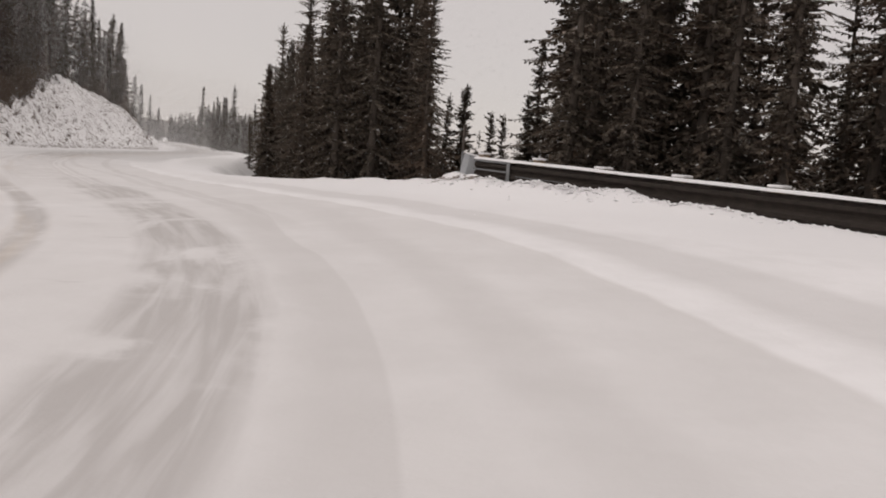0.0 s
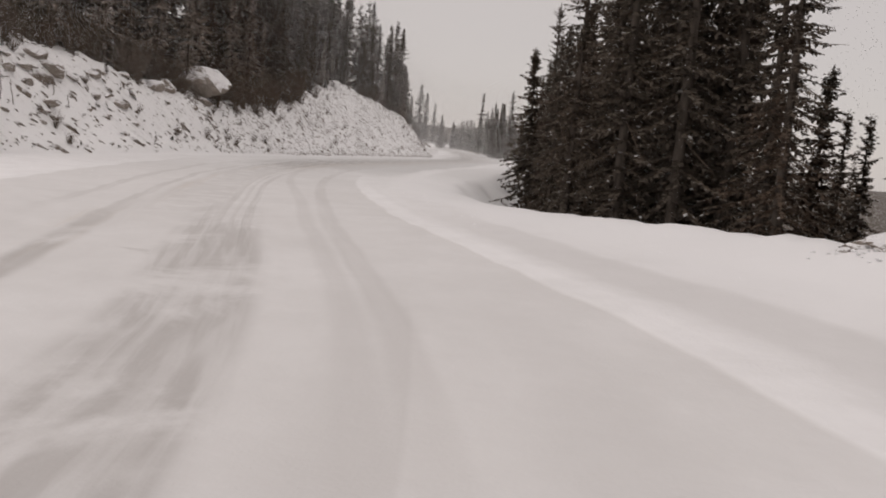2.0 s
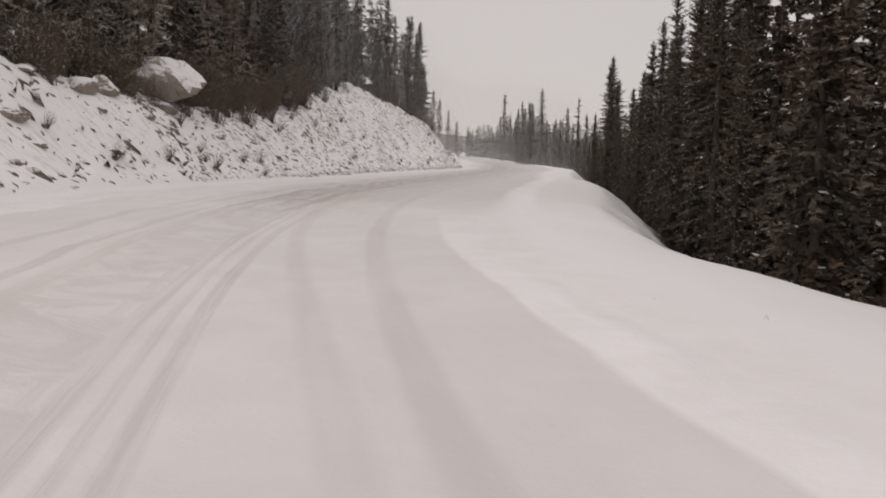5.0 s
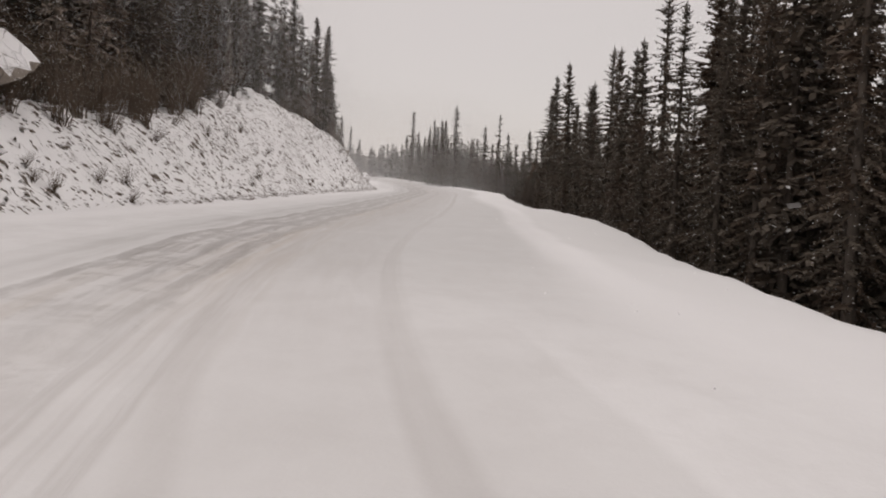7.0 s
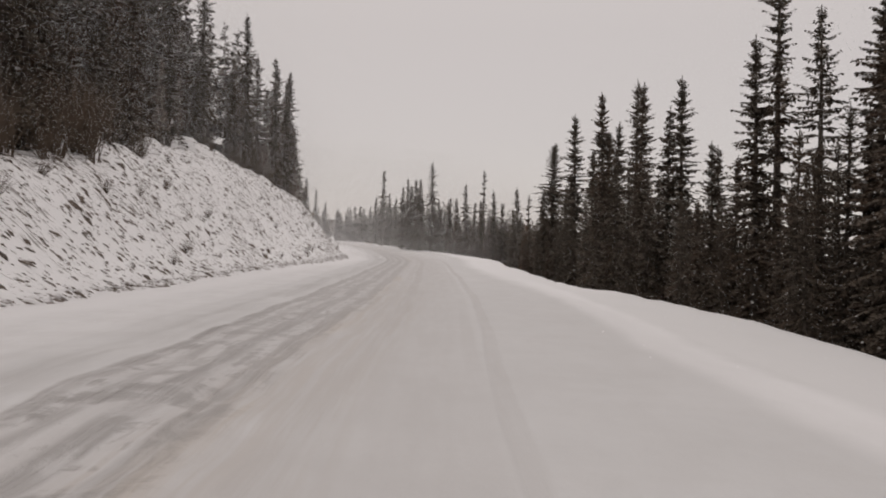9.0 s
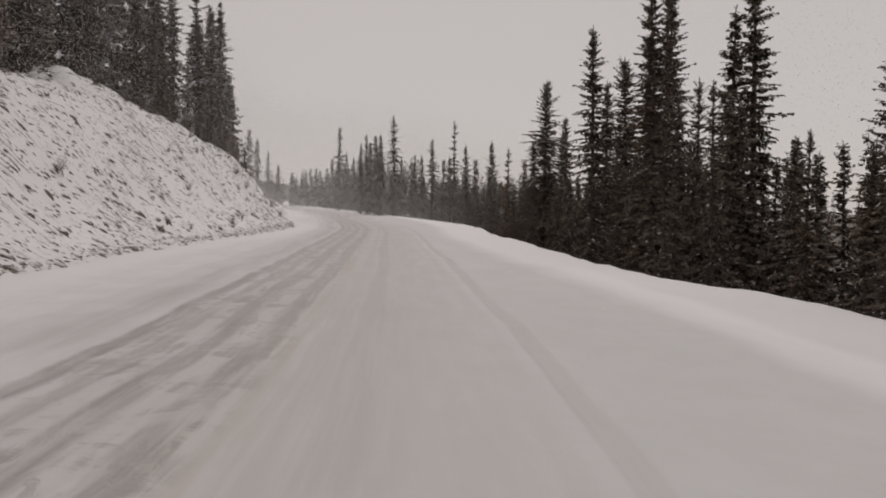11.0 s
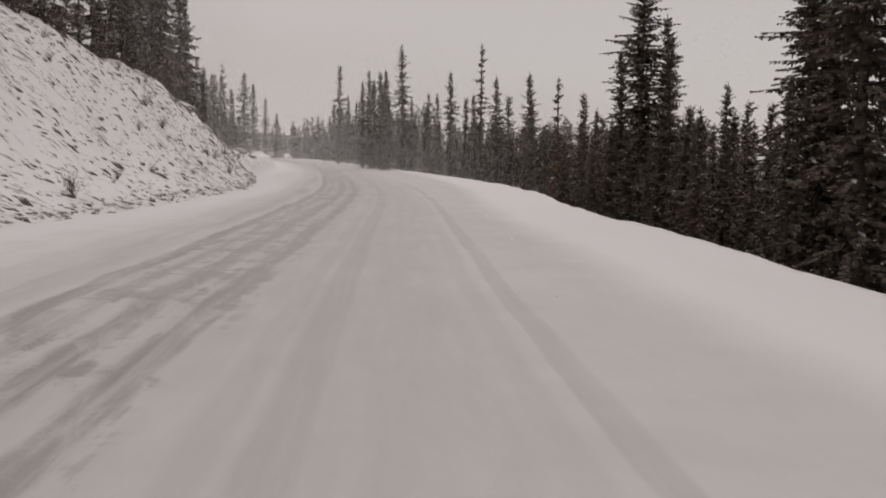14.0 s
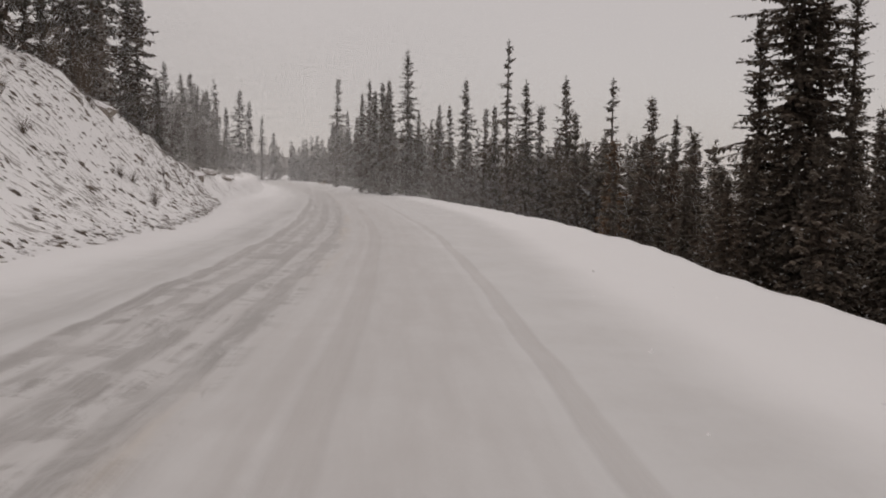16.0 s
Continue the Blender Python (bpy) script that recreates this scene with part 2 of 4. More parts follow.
    return n.done(col, rough, 0.0, 0.3)


def needle_material(name="spruce_needles", dark=(0.080, 0.066, 0.054, 1), light=(0.140, 0.116, 0.092, 1)):
    n = Nodes(name)
    geo = n.tree.nodes.new("ShaderNodeNewGeometry")
    info = n.tree.nodes.new("ShaderNodeObjectInfo")
    rnd = geo.outputs["Random Per Island"]
    tone = n.mix(rnd, dark, light)
    brown = n.mix(rnd, (0.078, 0.054, 0.040, 1), (0.130, 0.090, 0.064, 1))
    old = n.math("MULTIPLY", n.ramp(info.outputs["Random"], 0.15, 0.9), n.ramp(n.noise(geo.outputs["Position"], 0.5, 3.0), 0.42, 0.62))
    col = n.mix(old, tone, brown)
    dust = n.math("MULTIPLY", n.ramp(rnd, 0.965, 0.99), n.ramp(n.normal_z(), 0.2, 0.7))
    col = n.mix(n.math("MULTIPLY", dust, 0.7), col, (0.75, 0.75, 0.76, 1))
    return n.done(col, 0.75, 0.0, 0.25)


def bark_material():
    n = Nodes("spruce_bark")
    pos = n.place()
    flakes = n.noise(n.scaled(pos, (14, 14, 3.5)), 1.0, 5.0, 0.7)
    col = n.mix(flakes, (0.035, 0.029, 0.024, 1), (0.17, 0.142, 0.12, 1))
    n.bump(flakes, 0.7, 0.02)
    return n.done(col, 0.9, 0.0, 0.2)


def twig_material():
    n = Nodes("dry_twigs")
    col = n.mix(n.noise(n.place(), 3.0, 3.0), (0.075, 0.055, 0.04, 1), (0.20, 0.155, 0.12, 1))
    return n.done(col, 0.9, 0.0, 0.2)


def rock_material(name="granite_rock", lo=(0.14, 0.125, 0.11, 1), hi=(0.40, 0.36, 0.32, 1), bare=0.62):
    n = Nodes(name)
    pos = n.place()
    g = n.noise(pos, 12.0, 6.0, 0.7)
    big = n.noise(pos, 1.6, 3.0)
    col = n.mix(g, lo, hi)
    col = n.mix(n.math("MULTIPLY", big, 0.6), col, (0.26, 0.20, 0.155, 1))
    snow = n.ramp(n.math("ADD", n.normal_z(), n.math("MULTIPLY", n.noise(pos, 4.0, 4.0), 0.7)), bare, bare + 0.25)
    col = n.mix(snow, col, SNOW)
    crack = n.tree.nodes.new("ShaderNodeTexVoronoi")
    crack.feature = "DISTANCE_TO_EDGE"
    crack.inputs["Scale"].default_value = 1.7
    n.link(n.scaled(pos, (1.0, 1.0, 0.55), (0.3, 0.2, 0.5)), crack.inputs["Vector"])
    n.bump(n.math("ADD", g, n.math("MULTIPLY", n.ramp(crack.outputs["Distance"], 0.0, 0.05), 1.2)), 0.8, 0.05)
    return n.done(col, 0.85, 0.0, 0.3)


def plain_snow_material():
    n = Nodes("fresh_snow")
    pos = n.place()
    col = n.mix(n.noise(pos, 2.0, 4.0), (0.80, 0.80, 0.81, 1), SNOW)
    n.bump(n.noise(pos, 14.0, 4.0), 0.4, 0.02)
    return n.done(col, 0.85, 0.0, 0.3)


def metal_material(name, dark, light, metal, rough):
    n = Nodes(name)
    pos = n.place()
    w = n.noise(pos, 6.0, 6.0, 0.7)
    col = n.mix(w, dark, light)
    n.bump(n.noise(pos, 40.0, 3.0), 0.2, 0.004)
    return n.done(col, rough, metal, 0.4)


def wood_material():
    n = Nodes("weathered_wood")
    g = n.noise(n.scaled(n.place(), (30, 30, 3)), 1.0, 5.0, 0.6)
    n.bump(g, 0.5, 0.01)
    return n.done(n.mix(g, (0.16, 0.115, 0.075, 1), (0.38, 0.29, 0.20, 1)), 0.85)


def flake_material():
    n = Nodes("snowflakes")
    soft = n.node("ShaderNodeBsdfTranslucent", Color=(0.97, 0.97, 0.97, 1))
    dull = n.node("ShaderNodeBsdfDiffuse", Color=(0.97, 0.97, 0.97, 1))
    both = n.tree.nodes.new("ShaderNodeMixShader")
    n.link(dull.outputs[0], both.inputs[1])
    n.link(soft.outputs[0], both.inputs[2])
    n.link(both.outputs[0], n.tree.nodes["Material Output"].inputs["Surface"])
    return n.mat


# brown of dry twigs, with the paleness of haze put into the colour
DRY_HAZED = needle_material("dry_brown_twigs_hazed", (0.20, 0.165, 0.138, 1), (0.38, 0.315, 0.262, 1))
FLAKE = flake_material()
RUSTY = needle_material("rusty_dead_needles", (0.09, 0.045, 0.02, 1), (0.22, 0.12, 0.055, 1))
GROUND, NEEDLES, BARK, TWIGS = ground_material(), needle_material(), bark_material(), twig_material()
CLOD = rock_material("frozen_clods", (0.05, 0.043, 0.037, 1), (0.20, 0.17, 0.145, 1), 1.12)
ROCK, FRESH, WOOD = rock_material(), plain_snow_material(), wood_material()
RUSTED = metal_material("dark_weathered_steel", (0.045, 0.038, 0.034, 1), (0.14, 0.115, 0.098, 1), 0.25, 0.7)
PALE_STEEL = metal_material("pale_galvanised_steel", (0.30, 0.31, 0.325, 1), (0.46, 0.475, 0.49, 1), 0.25, 0.5)
GALVANISED = metal_material("dull_galvanised_steel", (0.17, 0.175, 0.18, 1), (0.30, 0.305, 0.31, 1), 0.5, 0.55)


# ---- building helpers ----
def tri_mesh(name, verts, quads, material):
    """A mesh of quads from arrays, built fast."""
    me = bpy.data.meshes.new(name)
    k = quads.shape[1]
    me.vertices.add(len(verts))
    me.vertices.foreach_set("co", np.ascontiguousarray(verts, dtype=np.float32).ravel())
    me.loops.add(quads.size)
    me.loops.foreach_set("vertex_index", np.ascontiguousarray(quads, dtype=np.int32).ravel())
    me.polygons.add(len(quads))
    me.polygons.foreach_set("loop_start", np.arange(0, quads.size, k, dtype=np.int32))
    me.materials.append(material)
    me.update(calc_edges=True)
    me.validate()
    return me


def part(name, bm, material, parent, label=""):
    me = bpy.data.meshes.new(name)
    bm.to_mesh(me)
    bm.free()
    me.materials.append(material)
    ob = new(name, me)
    ob.parent = parent
    if label:
        tagged(ob, label)
    return ob


def thing(name, m, label, category, group="", kind=""):
    ob = new(name)
    ob.empty_display_size = 0.2
    ob.matrix_world = m
    return tagged(ob, label, category, group, kind)


def box(bm, centre, size, turn=None, bevel=0.0):
    made = bmesh.ops.create_cube(bm, size=1.0)["verts"]
    m = Matrix.Translation(centre) @ (turn or Matrix()) @ Matrix.Diagonal((*size, 1))
    bmesh.ops.transform(bm, matrix=m, verts=made)
    if bevel:
        edges = list({e for v in made for e in v.link_edges})
        bmesh.ops.bevel(bm, geom=edges, offset=bevel, segments=2, affect="EDGES", profile=0.6)
    return made


# ---- the lie of the land ----
RIGHT_Y = [-200, -40, -10, 5, 12.5, 18.5, 23, 27.5, 31, 35, 40, 46, 53, 61, 71, 77, 85, 91, 103, 113, 127, 148, 175, 200, 230, 420]
RIGHT_X = [30, 22, 14, 8.5, 4.6, 0.6, -2.4, -5.7, -8.0, -9.8, -11.6, -12.5, -13.5, -15.2, -17.8, -19.3, -21.0, -22.3, -24.2, -26.2, -30.2, -37.2, -48.5, -60, -74, -190]
LEFT_Y = [-200, -40, 0, 20, 31, 37, 43, 53, 60, 66, 74, 82, 90, 98, 105, 112, 120, 130, 148, 175, 200, 230, 420]
LEFT_X = [-4, -11, -19.5, -24.0, -25.0, -25.4, -26.0, -27.4, -28.2, -29.4, -31.2, -32.5, -33.4, -34.9, -36.4, -38.8, -42.2, -45.6, -50.8, -60.5, -71.5, -86, -205]
PATH_Y = [-200, 0] + [p[2] for p in PATH if p[2] > 1] + [91, 103, 113, 127, 148, 175, 200, 230, 420]
PATH_X = [3, 0] + [p[1] for p in PATH if p[2] > 1] + [-27.0, -29.6, -32.4, -36.6, -43.2, -54, -65.3, -79.5, -197]
ROAD_Y = [-200, 0, 10, 20, 31, 42, 62, 82, 110, 150, 220, 420]
ROAD_Z = [-2, 0, 0.2, 0.2, 0.2, 0.36, 0.40, 0.38, 0.36, 0.6, 1.6, 3]
CREST_Y = [-200, 0, 30, 37, 41, 46, 52, 58, 64, 70, 77, 84, 88, 92, 97, 104, 110, 114, 118, 123, 130, 160, 420]
CREST_H = [3, 3.6, 4.95, 4.4, 3.7, 3.0, 2.8, 3.0, 3.9, 4.7, 5.4, 6.5, 6.7, 6.2, 5.6, 5.1, 4.8, 3.8, 2.9, 2.0, 1.2, 1.3, 2.5]

LIP_Y = [4, 8, 12, 15, 20, 23, 26, 30, 34, 40, 44, 49, 53, 57, 62, 68, 75, 79, 83, 87, 91, 95, 104, 112, 125]
LIP_Z = [0, -0.10, -0.04, 0.06, 0.14, 0.09, -0.05, -0.13, -0.08, 0.0, -0.06, -0.14, 0, 0.10, 0.06, 0, -0.07, 0.0, 0.08, 0.09, 0.02, 0.12, 0.14, 0.1, 0]


def curve(y, ys, xs):
    """A smooth curve through a table: the table's straight runs, averaged over a few metres."""
    total = 0
    for d in (-4, -2, 0, 2, 4):
        total = total + np.interp(np.asarray(y, float) + d * 0.75, ys, xs)
    return total / 5


def wave(x, y, size, seed=0.0):
    """Gentle unevenness out of a few sines."""
    a = np.sin(x / size * 2.1 + seed) * np.cos(y / size * 1.7 - seed * 1.3)
    b = np.sin((x + y) / size * 3.7 + seed * 2.2) * 0.5 + np.cos((x * 0.7 - y) / size * 5.9 + seed) * 0.3
    return a + b


def land(x, y):
    """Height of the ground."""
    x, y = np.asarray(x, float), np.asarray(y, float)
    xr, xl, xp = curve(y, RIGHT_Y, RIGHT_X), curve(y, LEFT_Y, LEFT_X), curve(y, PATH_Y, PATH_X)
    z = curve(y, ROAD_Y, ROAD_Z)
    tilt = np.interp(y, [0, 14, 26, 40], [0.085, 0.085, 0.052, 0.010])
    z = z + np.clip(x - xp, -4, 9) * tilt * np.where(x > xp, 1.0, 0.45)
    z = z + 0.02 * wave(x, y, 2.3, 1.0) + 0.012 * wave(x, y, 0.8, 2.0)
    # right: a low snow ridge along the edge, then the fill slope
    r = x - xr
    ridge = np.interp(y, [20, 30], [1.0, 0.0])
    heaped = np.interp(y, [8, 15, 20, 30], [0.0, 0.8, 1.0, 0.0])
    z = z + heaped * 0.12 * np.exp(-((r + 0.3) / 0.8) ** 2) * (1 + 0.5 * wave(x, y, 0.9, 4.0))
    z = z - (1 - ridge) * 0.10 * np.clip((r + 3.2) / 3.2, 0, 1) ** 2 * (1 + 0.15 * wave(x, y, 4.0, 4.0))
    fall = np.interp(y, [0, 20, 40, 100, 130, 200], [2.4, 3.0, 4.0, 6.0, 6.0, 4.0])
    down = np.clip(r, 0, None)
    z = z - fall * (1 - np.exp(-(down ** 1.25) / 5.5)) - 0.10 * np.clip(r - 8, 0, 60)
    z = z + np.clip(r, 0, 1) * 0.16 * wave(x, y, 1.7, 3.0)
    side = np.interp(y, [36, 46, 60, 74], [0.0, 1.0, 1.0, 0.4]) * (0.8 + 0.3 * wave(x * 0.2, y, 3.0, 11.0))
    z = z + 0.055 * side * np.exp(-(((x - xp) - 3.40) / 0.36) ** 2)
    z = z + curve(y, LIP_Y, LIP_Z) * np.clip((r + 2.4) / 2.4, 0, 1) ** 2
    # the berm that the plough threw up along the guardrail
    u, v = (x - 0.78) * 0.575 - (y - 18.75) * 0.818, -(x - 0.78) * 0.818 - (y - 18.75) * 0.575
    z = z + 0.15 * np.exp(-((v - 0.30) / 0.42) ** 2) * np.clip(u + 1.2, 0, 1) * np.clip((10 - u) / 7, 0.15, 1) * (1 + 0.30 * wave(x, y, 0.55, 12.0))
    # left: the cut bank and the wooded slope above it
    b = xl - x
    h = curve(y, CREST_Y, CREST_H) * (1 + 0.06 * wave(x * 0.1, y, 2.6, 5.0))
    run = h * 1.02
    up = np.clip(b / run, 0, 1)
    rise = h * (up - 0.13 * np.sin(up * 2 * np.pi) * 0.5)
    z = z + rise + np.clip(b - run, 0, 90) * 0.22
    rough = np.clip(b, 0, 1) * np.clip(1.4 - (b - run) / 3, 0.25, 1)
    heap = 0.16 * np.exp(-(((y - 134) / 15) ** 2)) * np.clip(b, 0, 1) * np.clip((6 - b) / 3, 0, 1)
    z = z + heap * (1.2 * wave(x, y, 1.5, 13.0) + 0.8 * wave(x, y, 0.7, 14.0))
    z = z + rough * (0.08 * wave(x, y, 1.1, 6.0) + 0.03 * wave(x, y, 0.45, 7.0) + 0.02 * wave(x, y * 0.6, 0.25, 8.0))
    return z


def spread(parts):
    """Steps of growing size: (from, to, step) runs joined."""
    out = []
    for a, b, s in parts:
        out += list(np.arange(a, b, s))
    return np.array(out + [parts[-1][1]])


def build_ground():
    ys = spread([(-900, -60, 60), (-60, -4, 2), (-4, 20, 0.35), (20, 122, 0.32), (122, 160, 0.7), (160, 260, 3), (260, 420, 16), (420, 1500, 90)])
    left = -spread([(0, 12, 0.2), (12, 24, 0.6), (24, 60, 3), (60, 120, 12), (120, 1100, 90)])[::-1]
    mid = np.linspace(0, 1, 56)[1:-1]
    right = spread([(0, 4, 0.25), (4, 14, 0.7), (14, 40, 2.5), (40, 120, 12), (120, 1100, 90)])
    xl, xr = curve(ys, LEFT_Y, LEFT_X), curve(ys, RIGHT_Y, RIGHT_X)
    cols = np.concatenate([xl[:, None] + left[None], xl[:, None] + (xr - xl)[:, None] * mid[None], xr[:, None] + right[None]], 1)
    yy = np.repeat(ys[:, None], cols.shape[1], 1)
    zz = land(cols, yy)
    nr, nc = cols.shape
    verts = np.stack([cols, yy, zz], -1).reshape(-1, 3)
    i = np.arange(nr * nc).reshape(nr, nc)
    quads = np.stack([i[:-1, :-1], i[:-1, 1:], i[1:, 1:], i[1:, :-1]], -1).reshape(-1, 4)
    me = tri_mesh("ground", verts, quads, GROUND)
    me.polygons.foreach_set("use_smooth", [True] * len(me.polygons))
    xp = curve(ys, PATH_Y, PATH_X)
    lean = 1 / np.sqrt(1 + np.gradient(xp, ys) ** 2)
    b = xl[:, None] - cols
    h = curve(ys, CREST_Y, CREST_H)[:, None]
    bank = np.clip(b / 0.7, 0, 1)
    r = cols - xr[:, None]
    ragged = 0.5 * wave(cols, yy, 0.9, 9.0)
    forest = np.clip((r - 1.6 + ragged) / 0.7, 0, 1) + np.clip((b - h * 1.05 - 0.7 + ragged) / 0.9, 0, 1)
    road = np.clip((-r - 2.0) / 0.8, 0, 1) * np.clip((-b - 1.0) / 0.8, 0, 1)
    for name, grid in (("lat", (cols - xp[:, None]) * lean[:, None]), ("along", yy), ("bank", bank), ("forest", forest), ("road", road), ("updip", np.clip(b, -5, 60) * 1.4)):
        at = me.attributes.new(name, "FLOAT", "POINT")
        at.data.foreach_set("value", np.ascontiguousarray(grid, dtype=np.float32).ravel())
    tagged(new("ground", me), "snow-covered mountain road, cut bank and forest floor with tyre tracks", "ground", kind="structure")


build_ground()


# ---- spruces ----
def tube(points, radii, sides):
    """Vertices and quads of a tapering tube."""
    points, radii = np.asarray(points, float), np.asarray(radii, float)
    ring = np.linspace(0, 2 * np.pi, sides, endpoint=False)
    circle = np.stack([np.cos(ring), np.sin(ring), 0 * ring], -1)
    verts = (points[:, None] + circle[None] * radii[:, None, None]).reshape(-1, 3)
    i = np.arange(len(points) * sides).reshape(len(points), sides)
    j = np.roll(i, -1, 1)
    return verts, np.stack([i[:-1], j[:-1], j[1:], i[1:]], -1).reshape(-1, 4)


def spruce_meshes(seed, height, radius, clear, gap, spray, ragged=0.3, bare=0.0, sparse=1.0, taper=0.8):
    """Trunk, branches and crown of one spruce. clear: bare share of the trunk; gap: metres between whorls; spray: needle spray's length."""
    rng = np.random.default_rng(seed)
    lean = rng.normal(0, 0.012, 2)
    bow = rng.normal(0, 0.05, 2)

    def axis(z):
        s = np.asarray(z) / height
        return np.stack([lean[0] * z + bow[0] * np.sin(s * 3.0), lean[1] * z + bow[1] * np.sin(s * 3.0), z + 0 * s], -1)

    zs = np.linspace(-0.6, height, 12)
    rad = 0.0125 * height * (1 - np.clip(zs, 0, None) / height) ** 0.9 + 0.012
    rad[0] *= 1.5
    tv, tq = tube(axis(zs), rad, 8)
    wood_v, wood_q, leaf = [], [], []
    count = 0
    z = height * clear
    z0 = z
    while z < height * 0.985:
        s = (z - z0) / (height - z0)
        reach = radius * (1 - s) ** taper * (0.75 + 0.25 * min(1, s * 6)) + 0.07
        k = rng.integers(4, 6) if s < 0.9 else rng.integers(3, 6)
        fine = np.interp(s, [0, 0.6, 1], [1.0, 0.97, 0.62] if spray < 0.5 else [1.0, 0.75, 0.26])
        turn = rng.uniform(0, 6.283)
        whorl = rng.uniform(1 - ragged, 1 + ragged * 0.6)
        for b in range(k):
            if rng.uniform() > sparse:
                continue
            az = turn + b * 6.283 / k + rng.normal(0, 0.25)
            odd = rng.uniform()
            odd = 1.35 if odd < 0.05 * ragged / 0.3 else 0.55 if odd < 0.34 else 1.0
            length = max(0.10, reach * whorl * odd * rng.uniform(0.65, 1.12))
            start = axis(z + rng.normal(0, gap * 0.25))
            pitch0 = np.interp(s, [0, 0.5, 0.85, 1], [-0.30, -0.12, 0.35, 0.9]) + rng.normal(0, 0.12)
            sag = np.interp(s, [0, 0.6, 1], [0.32, 0.22, 0.0]) * length
            m = max(2, int(length / (spray * 0.42)) + 1)
            f = np.linspace(0, 1, m + 1)
            out = np.array([np.cos(az), np.sin(az), 0])
            pts = start + out * (f * length * np.cos(pitch0))[:, None]
            pts[:, 2] += f * length * np.sin(pitch0) - sag * (f ** 1.4) * (1.3 - 0.6 * f)
            side = np.array([-np.sin(az), np.cos(az), 0])
            w = 0.006 + 0.008 * length
            quad = [pts[0] + side * w, pts[0] - side * w, pts[-1] - side * 0.003, pts[-1] + side * 0.003]
            up = np.array([0, 0, w])
            quad2 = [pts[0] + up, pts[0] - up, pts[-1] - up * 0.2, pts[-1] + up * 0.2]
            for q in ((quad, quad2) if length > 1.2 else (quad2,)):
                wood_v += q
                wood_q.append([count, count + 1, count + 2, count + 3])
                count += 4
            if rng.uniform() < bare * (1 - s):
                continue
            for a in range(1 if length > 0.5 else 0, m + 1):
                here = pts[a]
                size = spray * fine * (1.05 - 0.45 * f[a]) * rng.uniform(0.7, 1.25)
                for way in (-1, -0.4, 0, 1) if 0.18 < spray < 0.22 else (-1, 0, 1):
                    if way == 0 and a < m and rng.uniform() < 0.35:
                        ahead = np.array([rng.normal(0, 0.25), rng.normal(0, 0.25), -1.0])
                    else:
                        ahead = out * rng.uniform(0.35, 0.9) + side * way * rng.uniform(0.5, 1.0) + np.array([0, 0, rng.uniform(-0.6, 0.12)])
                    ahead = ahead / np.linalg.norm(ahead)
                    flat = np.cross(ahead, [rng.normal(0, 0.5), rng.normal(0, 0.5), 1.0])
                    flat = flat / (np.linalg.norm(flat) + 1e-6)
                    wide = size * (rng.uniform(0.22, 0.33) if spray < 0.22 else rng.uniform(0.22, 0.36) if spray < 0.5 else rng.uniform(0.15, 0.26))
                    leaf.append([here, here + ahead * size * 0.5 + flat * wide, here + ahead * size, here + ahead * size * 0.55 - flat * wide])
        z += gap * rng.uniform(0.4, 1.7) * (0.45 + 0.55 * (1 - s))
    # leader
    for a in range(int(0.5 / min(spray, 0.5) * 14)):
        here = axis(height - rng.uniform(0, 0.7))
        az = rng.uniform(0, 6.283)
        ahead = np.array([np.cos(az) * 0.6, np.sin(az) * 0.6, rng.uniform(0.2, 1.2)])
        size = spray * (0.55 if spray < 0.5 else 0.22)
        flat = np.cross(ahead, [0, 0, 1.0]) * 0.3
        leaf.append([here, here + ahead * size * 0.5 + flat * size * 0.5, here + ahead * size, here + ahead * size * 0.5 - flat * size * 0.5])
    # dead snags on the clear trunk
    for a in range(int(height * clear * 5)):
        zz = rng.uniform(0.4, max(0.6, height * clear))
        az = rng.uniform(0, 6.283)
        length = rng.uniform(0.3, 1.3)
        p0 = axis(zz)
        p1 = p0 + np.array([np.cos(az) * length, np.sin(az) * length, -0.25 * length + rng.normal(0, 0.08)])
        side = np.array([-np.sin(az), np.cos(az), 0]) * 0.012
        up = np.array([0, 0, 0.012])
        for d in (side, up):
            wood_v += [p0 + d, p0 - d, p1 - d * 0.2, p1 + d * 0.2]
            wood_q.append([count, count + 1, count + 2, count + 3])
            count += 4
    lv = np.array(leaf).reshape(-1, 3)
    lq = np.arange(len(lv)).reshape(-1, 4)
    return (tv, tq), (np.array(wood_v), np.array(wood_q)), (lv, lq)


